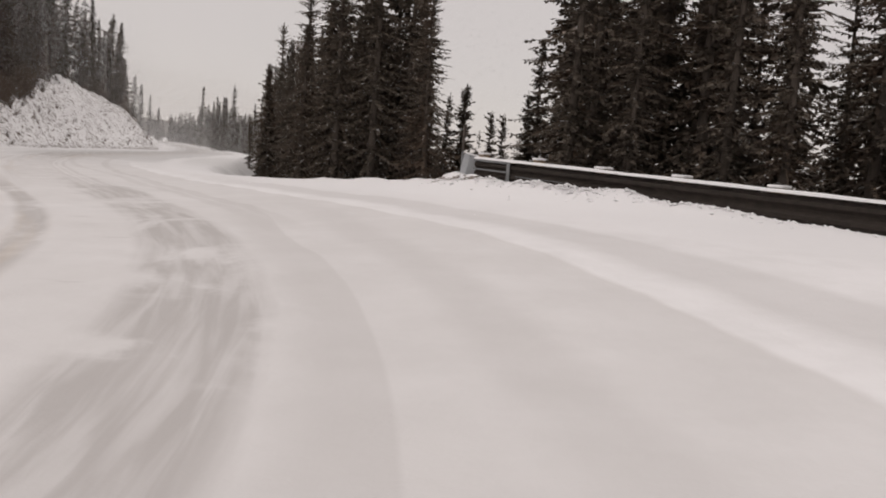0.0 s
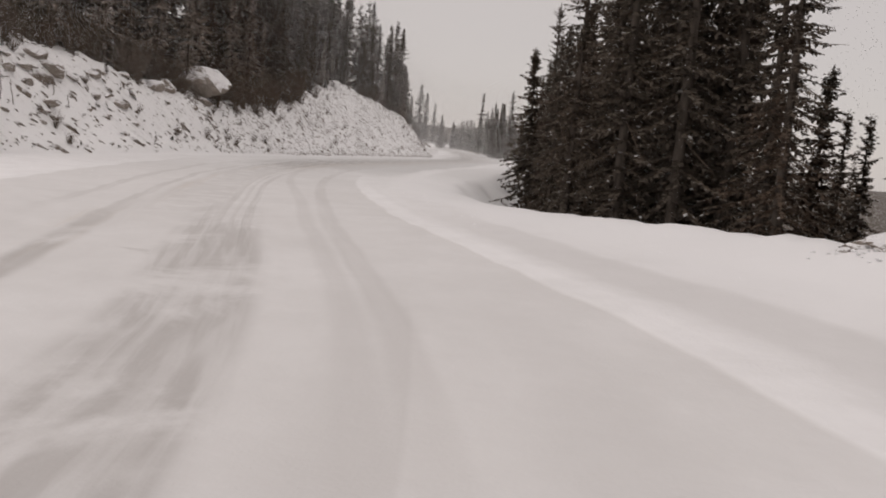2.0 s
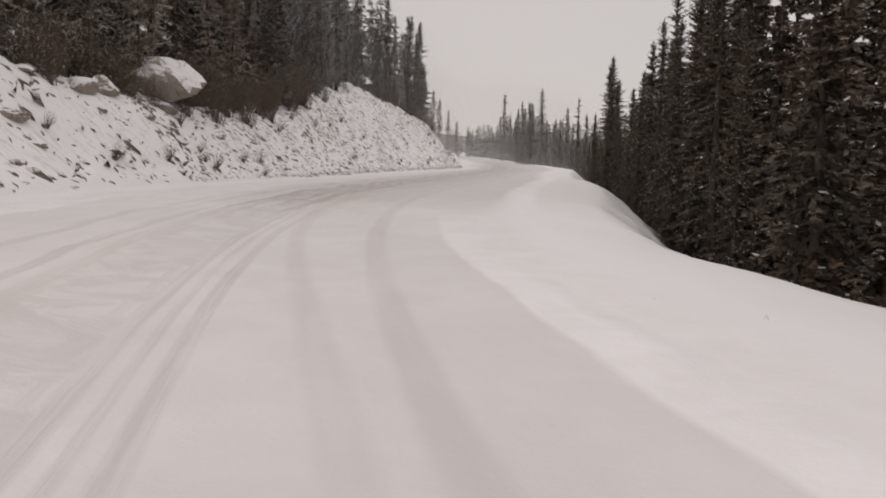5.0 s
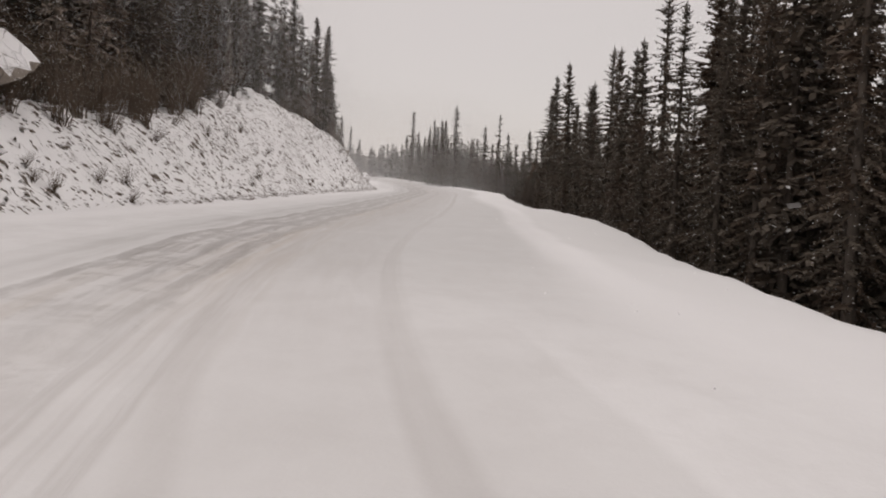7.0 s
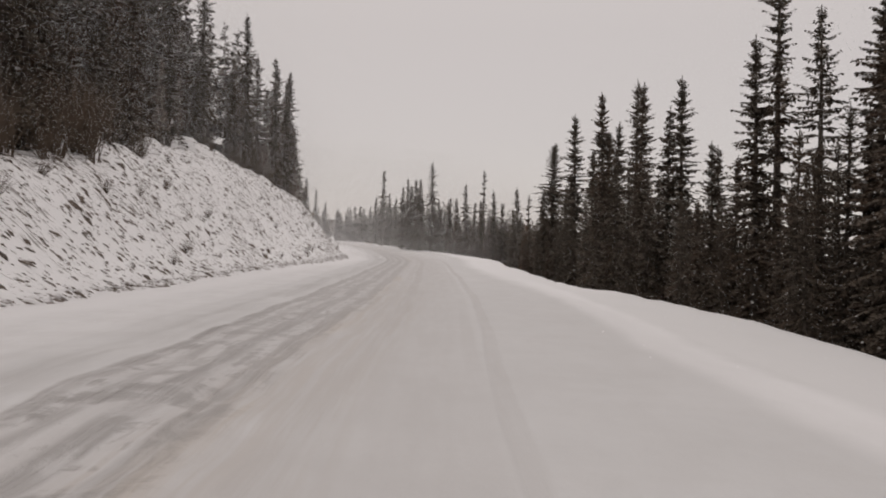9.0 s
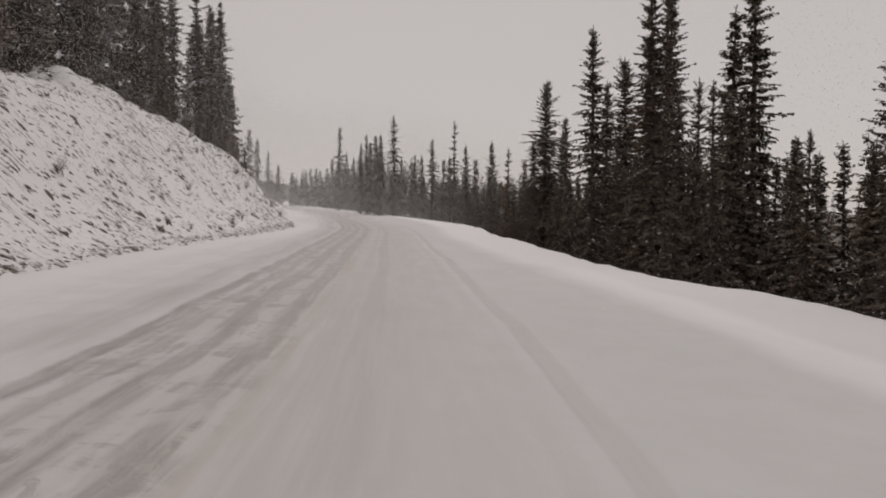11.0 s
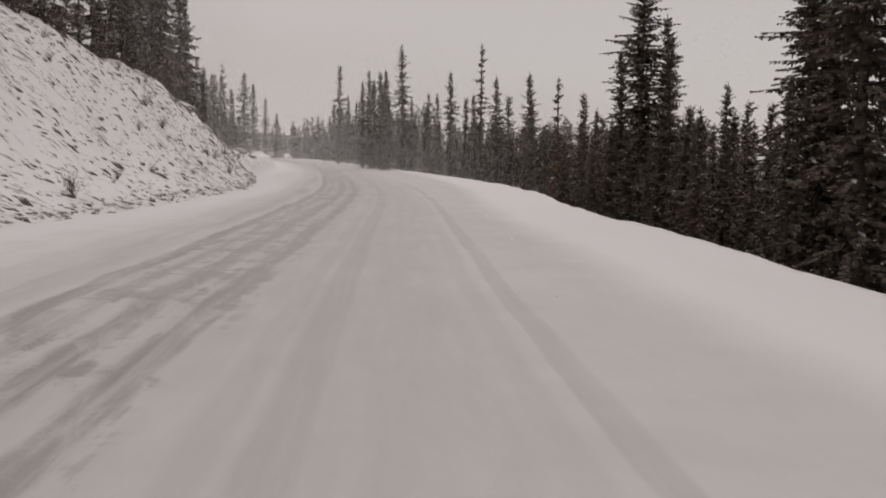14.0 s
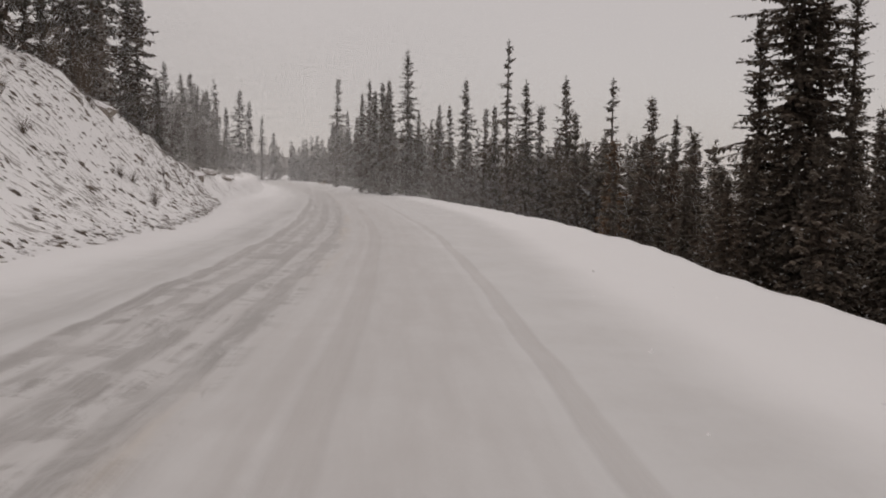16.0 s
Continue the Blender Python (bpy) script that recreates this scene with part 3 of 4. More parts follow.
SPRUCE_KINDS = {
    # seed, height, radius, clear, gap, spray, ragged, bare, sparse, taper
    "full": (1, 11.0, 1.70, 0.05, 0.29, 0.25, 0.25, 0.0, 1.0, 0.75),
    "tall": (2, 13.0, 1.55, 0.10, 0.32, 0.27, 0.5, 0.1, 0.95, 0.62),
    "narrow": (4, 11.0, 1.10, 0.08, 0.31, 0.28, 0.55, 0.1, 0.95, 0.55),
    "spire": (5, 10.0, 0.85, 0.06, 0.34, 0.31, 0.6, 0.12, 0.9, 0.5),
    "bushy": (6, 6.0, 1.25, 0.02, 0.19, 0.19, 0.3, 0.0, 1.0, 0.8),
    "thin": (7, 10.0, 0.65, 0.15, 0.42, 0.28, 0.6, 0.5, 0.7, 0.6),
    "broad": (8, 10.0, 1.9, 0.03, 0.38, 0.42, 0.25, 0.0, 1.0, 0.75),
    "column": (9, 12.0, 1.4, 0.04, 0.38, 0.44, 0.35, 0.05, 1.0, 0.65),
    "fringed": (11, 11.0, 1.65, 0.05, 0.25, 0.165, 0.3, 0.05, 1.0, 0.72),
    "shaggy": (12, 12.5, 1.6, 0.08, 0.25, 0.18, 0.5, 0.12, 0.95, 0.62),
    "lank": (14, 11.0, 1.2, 0.06, 0.20, 0.20, 0.45, 0.03, 1.0, 0.64),
    "craggy": (15, 12.0, 1.9, 0.08, 0.155, 0.20, 0.4, 0.02, 1.0, 0.5),
    "dry": (13, 9.0, 1.15, 0.06, 0.34, 0.34, 0.45, 0.15, 0.95, 0.65),
    "rusty": (10, 8.0, 1.2, 0.05, 0.32, 0.30, 0.4, 0.1, 0.95, 0.7),
}
SPRUCE_LABELS = {
    "full": "full dark green spruce with dense drooping branches",
    "tall": "tall dark spruce with brown dead twigs below",
    "narrow": "narrow dark spruce with short drooping branches",
    "spire": "slender spire-shaped spruce with sparse whorls",
    "bushy": "young bushy spruce with branches to the ground",
    "thin": "thin half-bare spruce with very few needles",
    "broad": "broad dark spruce standing in a dense stand",
    "column": "column-shaped dark spruce standing in a dense stand",
    "fringed": "full dark spruce with fine fringed twigs to the ground",
    "shaggy": "tall shaggy spruce with a grey stem showing",
    "lank": "lank spruce with short tufted branches and a thin tip",
    "craggy": "big old spruce with ragged clumped branches and bare stem",
    "dry": "dry grey-brown spruce, colour paled for haze, among the green ones",
    "rusty": "dying spruce with rust-brown needles",
}
_made = {}


def spruce(kind, x, y, height, turn, group, sink=0.1):
    base = SPRUCE_KINDS[kind][1]
    s = height / base
    m = pose(x, y, float(land(x, y)) - sink, 0, 0, turn)
    if kind not in _made:
        trunk, wood, crown = spruce_meshes(*SPRUCE_KINDS[kind])
        ob = thing("spruce_tree", m, SPRUCE_LABELS[kind], "tree", group)
        stem = tri_mesh("trunk", np.concatenate([trunk[0], wood[0]]), np.concatenate([trunk[1], wood[1] + len(trunk[0])]), BARK)
        stem.materials.append(TWIGS)
        stem.polygons.foreach_set("material_index", [0] * len(trunk[1]) + [1] * len(wood[1]))
        for name, me in (("trunk", stem), ("crown", tri_mesh("crown", *crown, RUSTY if kind == "rusty" else DRY_HAZED if kind == "dry" else NEEDLES))):
            new(name, me).parent = ob
        ob.scale = (s, s, s)
        _made[kind] = ob
        return ob
    ob = copy_thing(_made[kind], m)
    ob.scale = (s, s, s)
    return tagged(ob, group=group)


rnd = random.Random(11)
taken = []


def free(x, y, d):
    if any((x - a) ** 2 + (y - b) ** 2 < d * d for a, b in taken):
        return False
    taken.append((x, y))
    return True


def tip_tree(kind, x, y, tip, group):
    """A spruce whose tip stands at a known height above the road's datum."""
    taken.append((x, y))
    spruce(kind, x, y, tip - float(land(x, y)) + 0.1, rnd.uniform(0, 360), group)


# single spruces against the sky: kind, x, y, height of the tip
RIM = "spruces below the road"
for kind, x, y, tip in (
    ("lank", -17.0, 77.4, 8.35), ("lank", -13.2, 80.8, 9.7), ("shaggy", -15.0, 89.6, 11.3), ("lank", -18.9, 98.6, 3.4),
    ("lank", -13.85, 66.9, 4.9), ("lank", -18.15, 84.9, 8.6), ("shaggy", -12.1, 66.3, 10.2), ("lank", -13.1, 64.5, 7.4),
    ("craggy", -20.15, 102.0, 9.2), ("shaggy", -19.3, 101.6, 6.2), ("fringed", -18.9, 105.6, 4.6), ("lank", -19.1, 104.9, 7.4), ("bushy", 0.75, 32.0, 4.4),
    ("spire", -21.7, 117.5, 5.3), ("spire", -17.0, 110.6, 4.2), ("thin", -23.3, 120.9, 6.6), ("narrow", -25.4, 131.7, 8.0),
):
    tip_tree(kind, x, y, tip, RIM)
for kind, x, y, tip in (
    ("lank", -16.0, 86.8, 8.4), ("spire", -15.1, 75.9, 4.9), ("narrow", -13.85, 81.6, 8.35), ("lank", -17.5, 91.4, 7.5), ("craggy", -16.2, 93.2, 8.8),
    ("lank", -13.2, 70.0, 5.15), ("lank", -12.6, 71.0, 4.9), ("fringed", -12.3, 68.6, 3.4), ("lank", -21.0, 102.9, 5.8), ("lank", -14.6, 91.9, 11.5), ("spire", -10.6, 63.9, 5.3),
    ("shaggy", -12.0, 57.6, 7.3), ("spire", -24.8, 122.5, 5.1), ("narrow", -21.3, 114.5, 4.3), ("spire", -20.3, 116.0, 3.8),
    ("spire", -22.0, 120.5, 3.8), ("lank", -14.4, 115.4, 5.7), ("spire", -13.4, 116.5, 4.8), ("narrow", 0.1, 44.0, 5.0),
    ("spire", 2.3, 41.0, 4.0), ("spire", 2.8, 39.4, 3.8),
):
    tip_tree(kind, x, y, tip, RIM)
for kind, x, y, tip in (
    ("fringed", 3.2, 21.5, 11.0), ("lank", -10.2, 63.4, 8.4), ("tall", -8.9, 75.4, 11.2), ("column", -9.8, 51.5, 8.2), ("shaggy", -9.4, 47.2, 8.6), ("column", -8.6, 50.8, 9.0), ("full", -8.0, 46.6, 9.0), ("broad", -8.8, 57.0, 9.5), ("craggy", -10.6, 60.2, 8.9), ("shaggy", 4.3, 23.6, 12.0), ("shaggy", 4.7, 20.9, 12.5), ("fringed", 5.7, 22.6, 12.5), ("full", 4.7, 34.0, 13.5), ("tall", 5.7, 32.0, 14.0),
    ("full", 6.6, 35.0, 14.5), ("tall", 7.4, 31.5, 14.0), ("full", 8.4, 34.0, 14.5), ("tall", 9.6, 32.5, 14.0), ("full", 11.0, 34.5, 14.0), ("narrow", 4.0, 36.5, 7.0), ("narrow", 3.5, 35.5, 4.6),
    ("fringed", 6.4, 20.3, 12.5),
):
    tip_tree(kind, x, y, tip, RIM)
for kind, x, y, tip in (
    ("narrow", -17.2, 72.8, 4.3), ("fringed", -15.9, 73.6, 4.8), ("narrow", -16.4, 76.2, 5.2), ("shaggy", -15.6, 78.4, 5.6),
    ("fringed", -17.6, 81.0, 4.0), ("rusty", -23.4, 118.6, 3.6), ("full", -13.6, 75.2, 3.6), ("narrow", -14.6, 76.8, 4.7),
    ("fringed", -5.2, 29.7, 7.8), ("fringed", -3.8, 28.8, 10.5), ("shaggy", -2.5, 28.4, 11.0), ("fringed", -4.4, 31.6, 10.0),
    ("fringed", -2.9, 31.0, 11.5), ("fringed", -1.5, 29.9, 11.0), ("fringed", -6.2, 32.6, 5.0), ("tall", -3.4, 33.6, 12.0),
):
    tip_tree(kind, x, y, tip, RIM)
FAR = "spruces beyond the far bend"
for kind, x, y, tip in (
    ("full", -38.4, 149.0, 12.6), ("narrow", -40.2, 150.0, 10.0), ("column", -42.0, 153.0, 9.6), ("narrow", -44.0, 156.0, 9.8),
    ("thin", -28.6, 127.7, 9.6), ("narrow", -32.4, 139.8, 9.0), ("spire", -52.7, 177.8, 13.9), ("narrow", -30.0, 136.0, 6.8),
    ("spire", -27.0, 130.5, 6.2), ("full", -33.8, 142.0, 7.4), ("spire", -35.0, 144.0, 6.4), ("full", -39.6, 146.5, 8.6),
    ("narrow", -42.9, 154.5, 10.8), ("column", -42.1, 156.5, 10.8), ("narrow", -40.7, 152.5, 10.6), ("full", -45.2, 160.5, 8.6),
    ("full", -37.4, 148.5, 7.6), ("narrow", -34.8, 142.9, 7.5), ("spire", -30.6, 134.5, 6.4), ("narrow", -27.6, 128.5, 7.4),
):
    tip_tree(kind, x, y, tip, FAR)
for kind, x, y, tip in (
    ("column", -110.3, 247.5, 26.6), ("full", -106.8, 247.5, 24.2), ("broad", -104.9, 247.5, 24.2), ("column", -99.3, 247.5, 20.0),
    ("broad", -94.2, 247.5, 20.6), ("column", -91.8, 247.5, 18.2), ("full", -89.0, 247.5, 15.3), ("broad", -86.6, 247.5, 11.8),
    ("full", -103.0, 247.5, 21.8), ("column", -96.8, 247.5, 17.1), ("broad", -101.1, 247.5, 20.6),
    ("narrow", -52.6, 182.5, 10.5), ("full", -51.0, 180.5, 9.6), ("narrow", -58.0, 202.5, 9.7), ("column", -62.0, 208.5, 11.0),
):
    tip_tree(kind, x, y, tip, FAR)
BANK = "spruces above the cut bank"
for kind, x, y, tip in (
    ("narrow", -39.4, 81.6, 17.4), ("tall", -40.6, 88.0, 18.0), ("narrow", -41.0, 95.0, 17.2), ("narrow", -42.1, 99.4, 15.4), ("spire", -41.4, 101.6, 15.6),
    ("full", -51.0, 125.0, 20.0), ("column", -48.0, 122.2, 13.2), ("narrow", -41.8, 104.4, 14.4), ("tall", -46.5, 117.0, 17.5),
    ("narrow", -49.4, 120.0, 17.0), ("tall", -44.6, 112.6, 17.0), ("broad", -49.1, 125.5, 12.6), ("bushy", -47.4, 124.3, 7.0), ("full", -25.8, 30.0, 8.0),
):
    tip_tree(kind, x, y, tip, BANK)


def crest_x(y, back):
    """x of a place that far behind the crest of the cut bank."""
    return float(curve(y, LEFT_Y, LEFT_X)) - float(curve(y, CREST_Y, CREST_H)) * 1.05 - back


# the front of the stand above the bank
for y0 in np.arange(30, 117, 1.5):
    y = y0 + rnd.uniform(-0.5, 0.5)
    x = crest_x(y, rnd.uniform(0.5, 2.0))
    if free(x, y, 1.0):
        spruce(rnd.choice(["dry", "dry", "dry", "dry", "column"] if y < 60 else ["column", "column", "broad"] if y < 76 else ["narrow", "column", "dry"]), x, y, rnd.uniform(4, 10) if y < 76 else rnd.uniform(3.5, 6.5), rnd.uniform(0, 360), BANK)

# the stand below the road: how high its tops reach, in the front row and behind
STAND_Y = [22, 33, 38, 44, 50, 58, 63, 67, 72, 78, 84, 90, 96, 104, 112]
STAND_FRONT = [9, 6.0, 4.8, 5.6, 6.2, 5.6, 4.2, 3.0, 3.8, 4.6, 3.9, 2.9, 2.8, 2.9, 2.9]
STAND_BACK = [12, 10.5, 9, 9, 8.8, 8.2, 5.6, 4.6, 3.8, 3.6, 4.4, 4.4, 3.4, 3.3, 3.3]
for y0 in np.concatenate([np.arange(22, 60, 2.1), np.arange(60, 112, 1.6)]):
    for row in range(4):
        y = y0 + rnd.uniform(-1, 1)
        x = float(curve(y, RIGHT_Y, RIGHT_X)) + 2.3 + 1.5 * math.exp(-((y - 43) / 6) ** 2) + row * 2.2 + rnd.uniform(-0.6, 1.6)
        if -0.02 < x / y < 0.13 and y < 48:
            continue
        if free(x, y, 0.95):
            if y > 88:
                kind = rnd.choice(["lank", "narrow", "spire", "bushy"] if row == 0 else ["narrow", "spire", "full"])
            elif y > 66:
                kind = rnd.choice(["lank", "fringed", "narrow"] if row == 0 else ["spire", "column", "narrow"])
            else:
                kind = rnd.choice(["fringed", "fringed", "bushy"] if row == 0 and 33 < y < 46 else ["fringed", "shaggy", "shaggy"] if row == 0 else ["narrow", "column", "tall", "dry"])
            roof = np.interp(y, STAND_Y, STAND_FRONT if row == 0 else STAND_BACK)
            tall = rnd.uniform(0.72, 1.05) * roof - float(land(x, y))
            spruce(kind, x, y, max(3.0, tall), rnd.uniform(0, 360), RIM)

# the stand behind the guardrail
RAIL = "spruces behind the guardrail"
own = random.Random(23)
for y0 in np.arange(4, 33, 1.3):
    for row in range(4):
        y = y0 + own.uniform(-0.8, 0.8)
        x = float(curve(y, RIGHT_Y, RIGHT_X)) + 4.2 + row * 2.2 + own.uniform(-0.6, 1.2)
        if x / max(y, 1) < 0.15:
            continue
        if free(x, y, 1.05):
            spruce(own.choice(["fringed", "shaggy"] if row == 0 else ["shaggy", "column", "fringed"]), x, y, own.uniform(9, 13) if x > 0.42 * y else own.uniform(7.5, 12.5), own.uniform(0, 360), RAIL)


for kind, x, y, tip in (
    ("shaggy", -11.2, 53.6, 6.2), ("fringed", -10.4, 52.2, 7.0), ("shaggy", -11.6, 62.2, 5.2), ("fringed", -10.8, 66.8, 5.0), ("fringed", -9.6, 69.5, 5.4),
    ("fringed", -13.0, 59.6, 3.4), ("fringed", -12.4, 63.6, 3.2),
    ("shaggy", -11.0, 54.2, 6.8), ("shaggy", -10.6, 56.0, 8.1), ("fringed", -10.3, 58.2, 8.7), ("shaggy", -9.7, 59.4, 9.0),
    ("shaggy", -9.2, 62.6, 9.7), ("fringed", -9.8, 55.2, 7.7), ("column", -9.0, 60.8, 9.2),
):
    tip_tree(kind, x, y, tip, RIM)


# woods in the distance, too many to count
def far_woods():
    shapes = [spruce_meshes(40 + k, 10.0, 1.25, 0.02, 0.9, 1.0, 0.4) for k in range(3)]
    finer = [spruce_meshes(50 + k, 10.0, 1.3, 0.02, 0.70, 0.60, 0.4) for k in range(3)]
    verts, quads, count = [], [], 0
    r = random.Random(5)
    spots = []
    for k in range(290):
        y = r.uniform(118, 280)
        x = float(curve(y, RIGHT_Y, RIGHT_X)) + 4.5 + abs(r.gauss(0, 10))
        spots.append((x, y, (r.uniform(3.0, 4.6) if y < 136 else r.uniform(4.5, 8.0)) - float(land(x, y)) if y < 175 else r.uniform(9, 13)))
    for k in range(140):
        y = r.uniform(215, 320)
        x = float(curve(y, LEFT_Y, LEFT_X)) - 4 - abs(r.gauss(0, 18))
        spots.append((x, y, r.uniform(11, 17)))
    for k in range(110):
        y = r.uniform(22, 116)
        spots.append((float(curve(y, RIGHT_Y, RIGHT_X)) + r.uniform(9, 26), y, (r.uniform(6.0, 8.5) if y > 86 else r.uniform(9, 11.2)) if y > 60 else r.uniform(8, 11)))
    for k in range(34):
        y = r.uniform(7, 32)
        spots.append((float(curve(y, RIGHT_Y, RIGHT_X)) + r.uniform(9, 22), y, r.uniform(10.5, 13.5)))
    for k in range(16):
        spots.append((r.uniform(-5.0, -1.0), r.uniform(38, 46), r.uniform(9, 12)))
    for k in range(150):
        y = r.uniform(20, 118) if k < 100 else r.uniform(36, 84)
        x = crest_x(y, r.uniform(2.4, 14) if k < 100 else r.uniform(2.2, 7))
        spots.append((x, y, r.uniform(10, 13.5)))
    for k in range(26):
        y = r.uniform(78, 98)
        spots.append((crest_x(y, r.uniform(2.6, 9)), y, r.uniform(8.5, 11.5)))
    for k in range(60):
        a = r.uniform(-0.62, 0.35)
        d = r.uniform(300, 380)
        spots.append((math.sin(a) * d - 40, math.cos(a) * d, r.uniform(10, 15)))
    for k in range(110):
        y, back = r.uniform(142, 218), 4.2 + abs(r.gauss(0, 6))
        spots.append((float(curve(y, LEFT_Y, LEFT_X)) - back, y, r.uniform(0.6, 1.0) * (3.2 + 0.30 * (back - 3) + 0.022 * (y - 150))))
    for k in range(60):
        y = r.uniform(120, 152)
        x = float(curve(y, RIGHT_Y, RIGHT_X)) + 4.2 + abs(r.gauss(0, 3.5))
        spots.append((x, y, r.uniform(2.4, 4.0) - float(land(x, y))))
    for x, y, h in spots:
        if 60 < y < 175 and x > float(curve(y, PATH_Y, PATH_X)):
            h = min(h, (8.0 if y < 76 else 4.3 if y < 136 else 5.2) - float(land(x, y)))
        if x < float(curve(y, RIGHT_Y, RIGHT_X)) + 4 and x > float(curve(y, LEFT_Y, LEFT_X)) - 4:
            continue
        if y < 60 and -0.02 < x / y < 0.11:
            continue
        near = y < 120 and x > float(curve(y, PATH_Y, PATH_X))
        v, q = (finer if near else shapes)[r.randrange(3)][2]
        a, s = r.uniform(0, 6.283), h / 10.0
        c, d = math.cos(a) * s, math.sin(a) * s
        w = np.stack([v[:, 0] * c - v[:, 1] * d + x, v[:, 0] * d + v[:, 1] * c + y, v[:, 2] * s + float(land(x, y))], -1)
        verts.append(w)
        quads.append(q + count)
        count += len(v)
    me = tri_mesh("far_woods", np.concatenate(verts), np.concatenate(quads), NEEDLES)
    tagged(new("far_woods", me), "dark spruce woods behind the nearer trees", "woods", kind="stuff")


far_woods()


# ---- rocks and brush on the bank ----
def rock_bm(seed, size, flat=0.7, long=1.3):
    r = random.Random(seed)
    bm = bmesh.new()
    bmesh.ops.create_icosphere(bm, subdivisions=3, radius=0.5)
    cuts = [(Vector((r.gauss(0, 1), r.gauss(0, 1), r.gauss(0, 0.8))).normalized(), r.uniform(0.25, 0.42)) for _ in range(13)]
    for v in bm.verts:
        p = v.co.normalized()
        d = 0.5
        for c, far in cuts:
            t = p.dot(c)
            if t > 0.2:
                d = min(d, far / t)
        d += 0.03 * noise.noise(p * 3.1 + Vector((seed, 0, 0)))
        v.co = p * d
        v.co.x *= long
        v.co.z *= flat
    bmesh.ops.scale(bm, vec=(size, size, size), verts=bm.verts)
    return bm


ROCKS = "rocks lying on the cut bank"
for k, (x, y, size, flat, long) in enumerate((
    (-28.0, 34.0, 0.62, 0.6, 1.4), (-28.3, 35.0, 0.66, 0.65, 1.3), (-27.75, 34.7, 0.58, 0.75, 1.2), (-28.4, 36.5, 1.30, 0.6, 1.5),
    (-28.9, 36.2, 0.95, 0.6, 1.4), (-27.15, 35.2, 0.72, 0.65, 1.3), (-27.75, 39.9, 0.85, 0.6, 1.4), (-27.85, 38.5, 0.50, 0.65, 1.3),
    (-27.9, 39.2, 0.44, 0.65, 1.3), (-28.15, 37.4, 0.55, 0.55, 1.5), (-28.7, 39.2, 0.75, 0.6, 1.4), (-28.9, 39.9, 0.60, 0.6, 1.3),
    (-26.8, 32.8, 0.36, 0.6, 1.4), (-26.75, 35.05, 0.46, 0.5, 1.5), (-26.9, 34.9, 0.32, 0.6, 1.4), (-26.55, 34.3, 0.32, 0.6, 1.3),
    (-26.85, 36.2, 0.38, 0.5, 1.5), (-27.15, 40.2, 0.46, 0.55, 1.4), (-28.6, 34.3, 0.46, 0.6, 1.4), (-28.5, 35.6, 0.42, 0.6, 1.3),
    (-28.05, 36.0, 0.34, 0.6, 1.3), (-27.4, 37.6, 0.30, 0.6, 1.4), (-28.3, 38.2, 0.36, 0.55, 1.5), (-27.2, 38.6, 0.30, 0.6, 1.4),
    (-29.2, 43.9, 1.0, 0.75, 1.3), (-29.2, 45.0, 1.15, 0.8, 1.2), (-29.9, 48.9, 2.9, 0.75, 1.2), (-29.2, 48.1, 0.8, 0.7, 1.2),
    (-27.2, 43.2, 0.5, 0.6, 1.3), (-28.4, 44.0, 0.4, 0.6, 1.4), (-28.6, 46.4, 0.5, 0.6, 1.4), (-29.2, 41.6, 0.6, 0.6, 1.4), (-30.1, 33.6, 0.8, 0.6, 1.3),
    (-41.7, 108.6, 1.8, 0.5, 1.5),
    (-45.2, 124.6, 0.8, 0.6, 1.4), (-46.3, 127.4, 0.6, 0.6, 1.3), (-46.6, 129.0, 0.9, 0.5, 1.5), (-48.0, 133.2, 0.7, 0.6, 1.4), (-48.6, 136.0, 1.0, 0.5, 1.4), (-50.2, 140.4, 0.8, 0.6, 1.3),
)):
    me = bpy.data.meshes.new("rock")
    bm = rock_bm(k + 3, size, flat, long)
    bm.to_mesh(me)
    bm.free()
    me.materials.append(ROCK)
    ob = new("boulder" if size > 0.9 else "rock", me)
    ob.matrix_world = pose(x, y, float(land(x, y)) + size * flat * (0.1 if y > 120 else -0.3 if y > 100 else 0.32 if size > 2 else 0.10 if size > 0.5 else 0.02), rnd.uniform(-10, 10), rnd.uniform(5, 20), 38 + rnd.uniform(-25, 25))
    tagged(ob, "snow-dusted granite boulder on the bank" if size > 0.9 else "small granite rock poking out of snow", "rock", ROCKS)


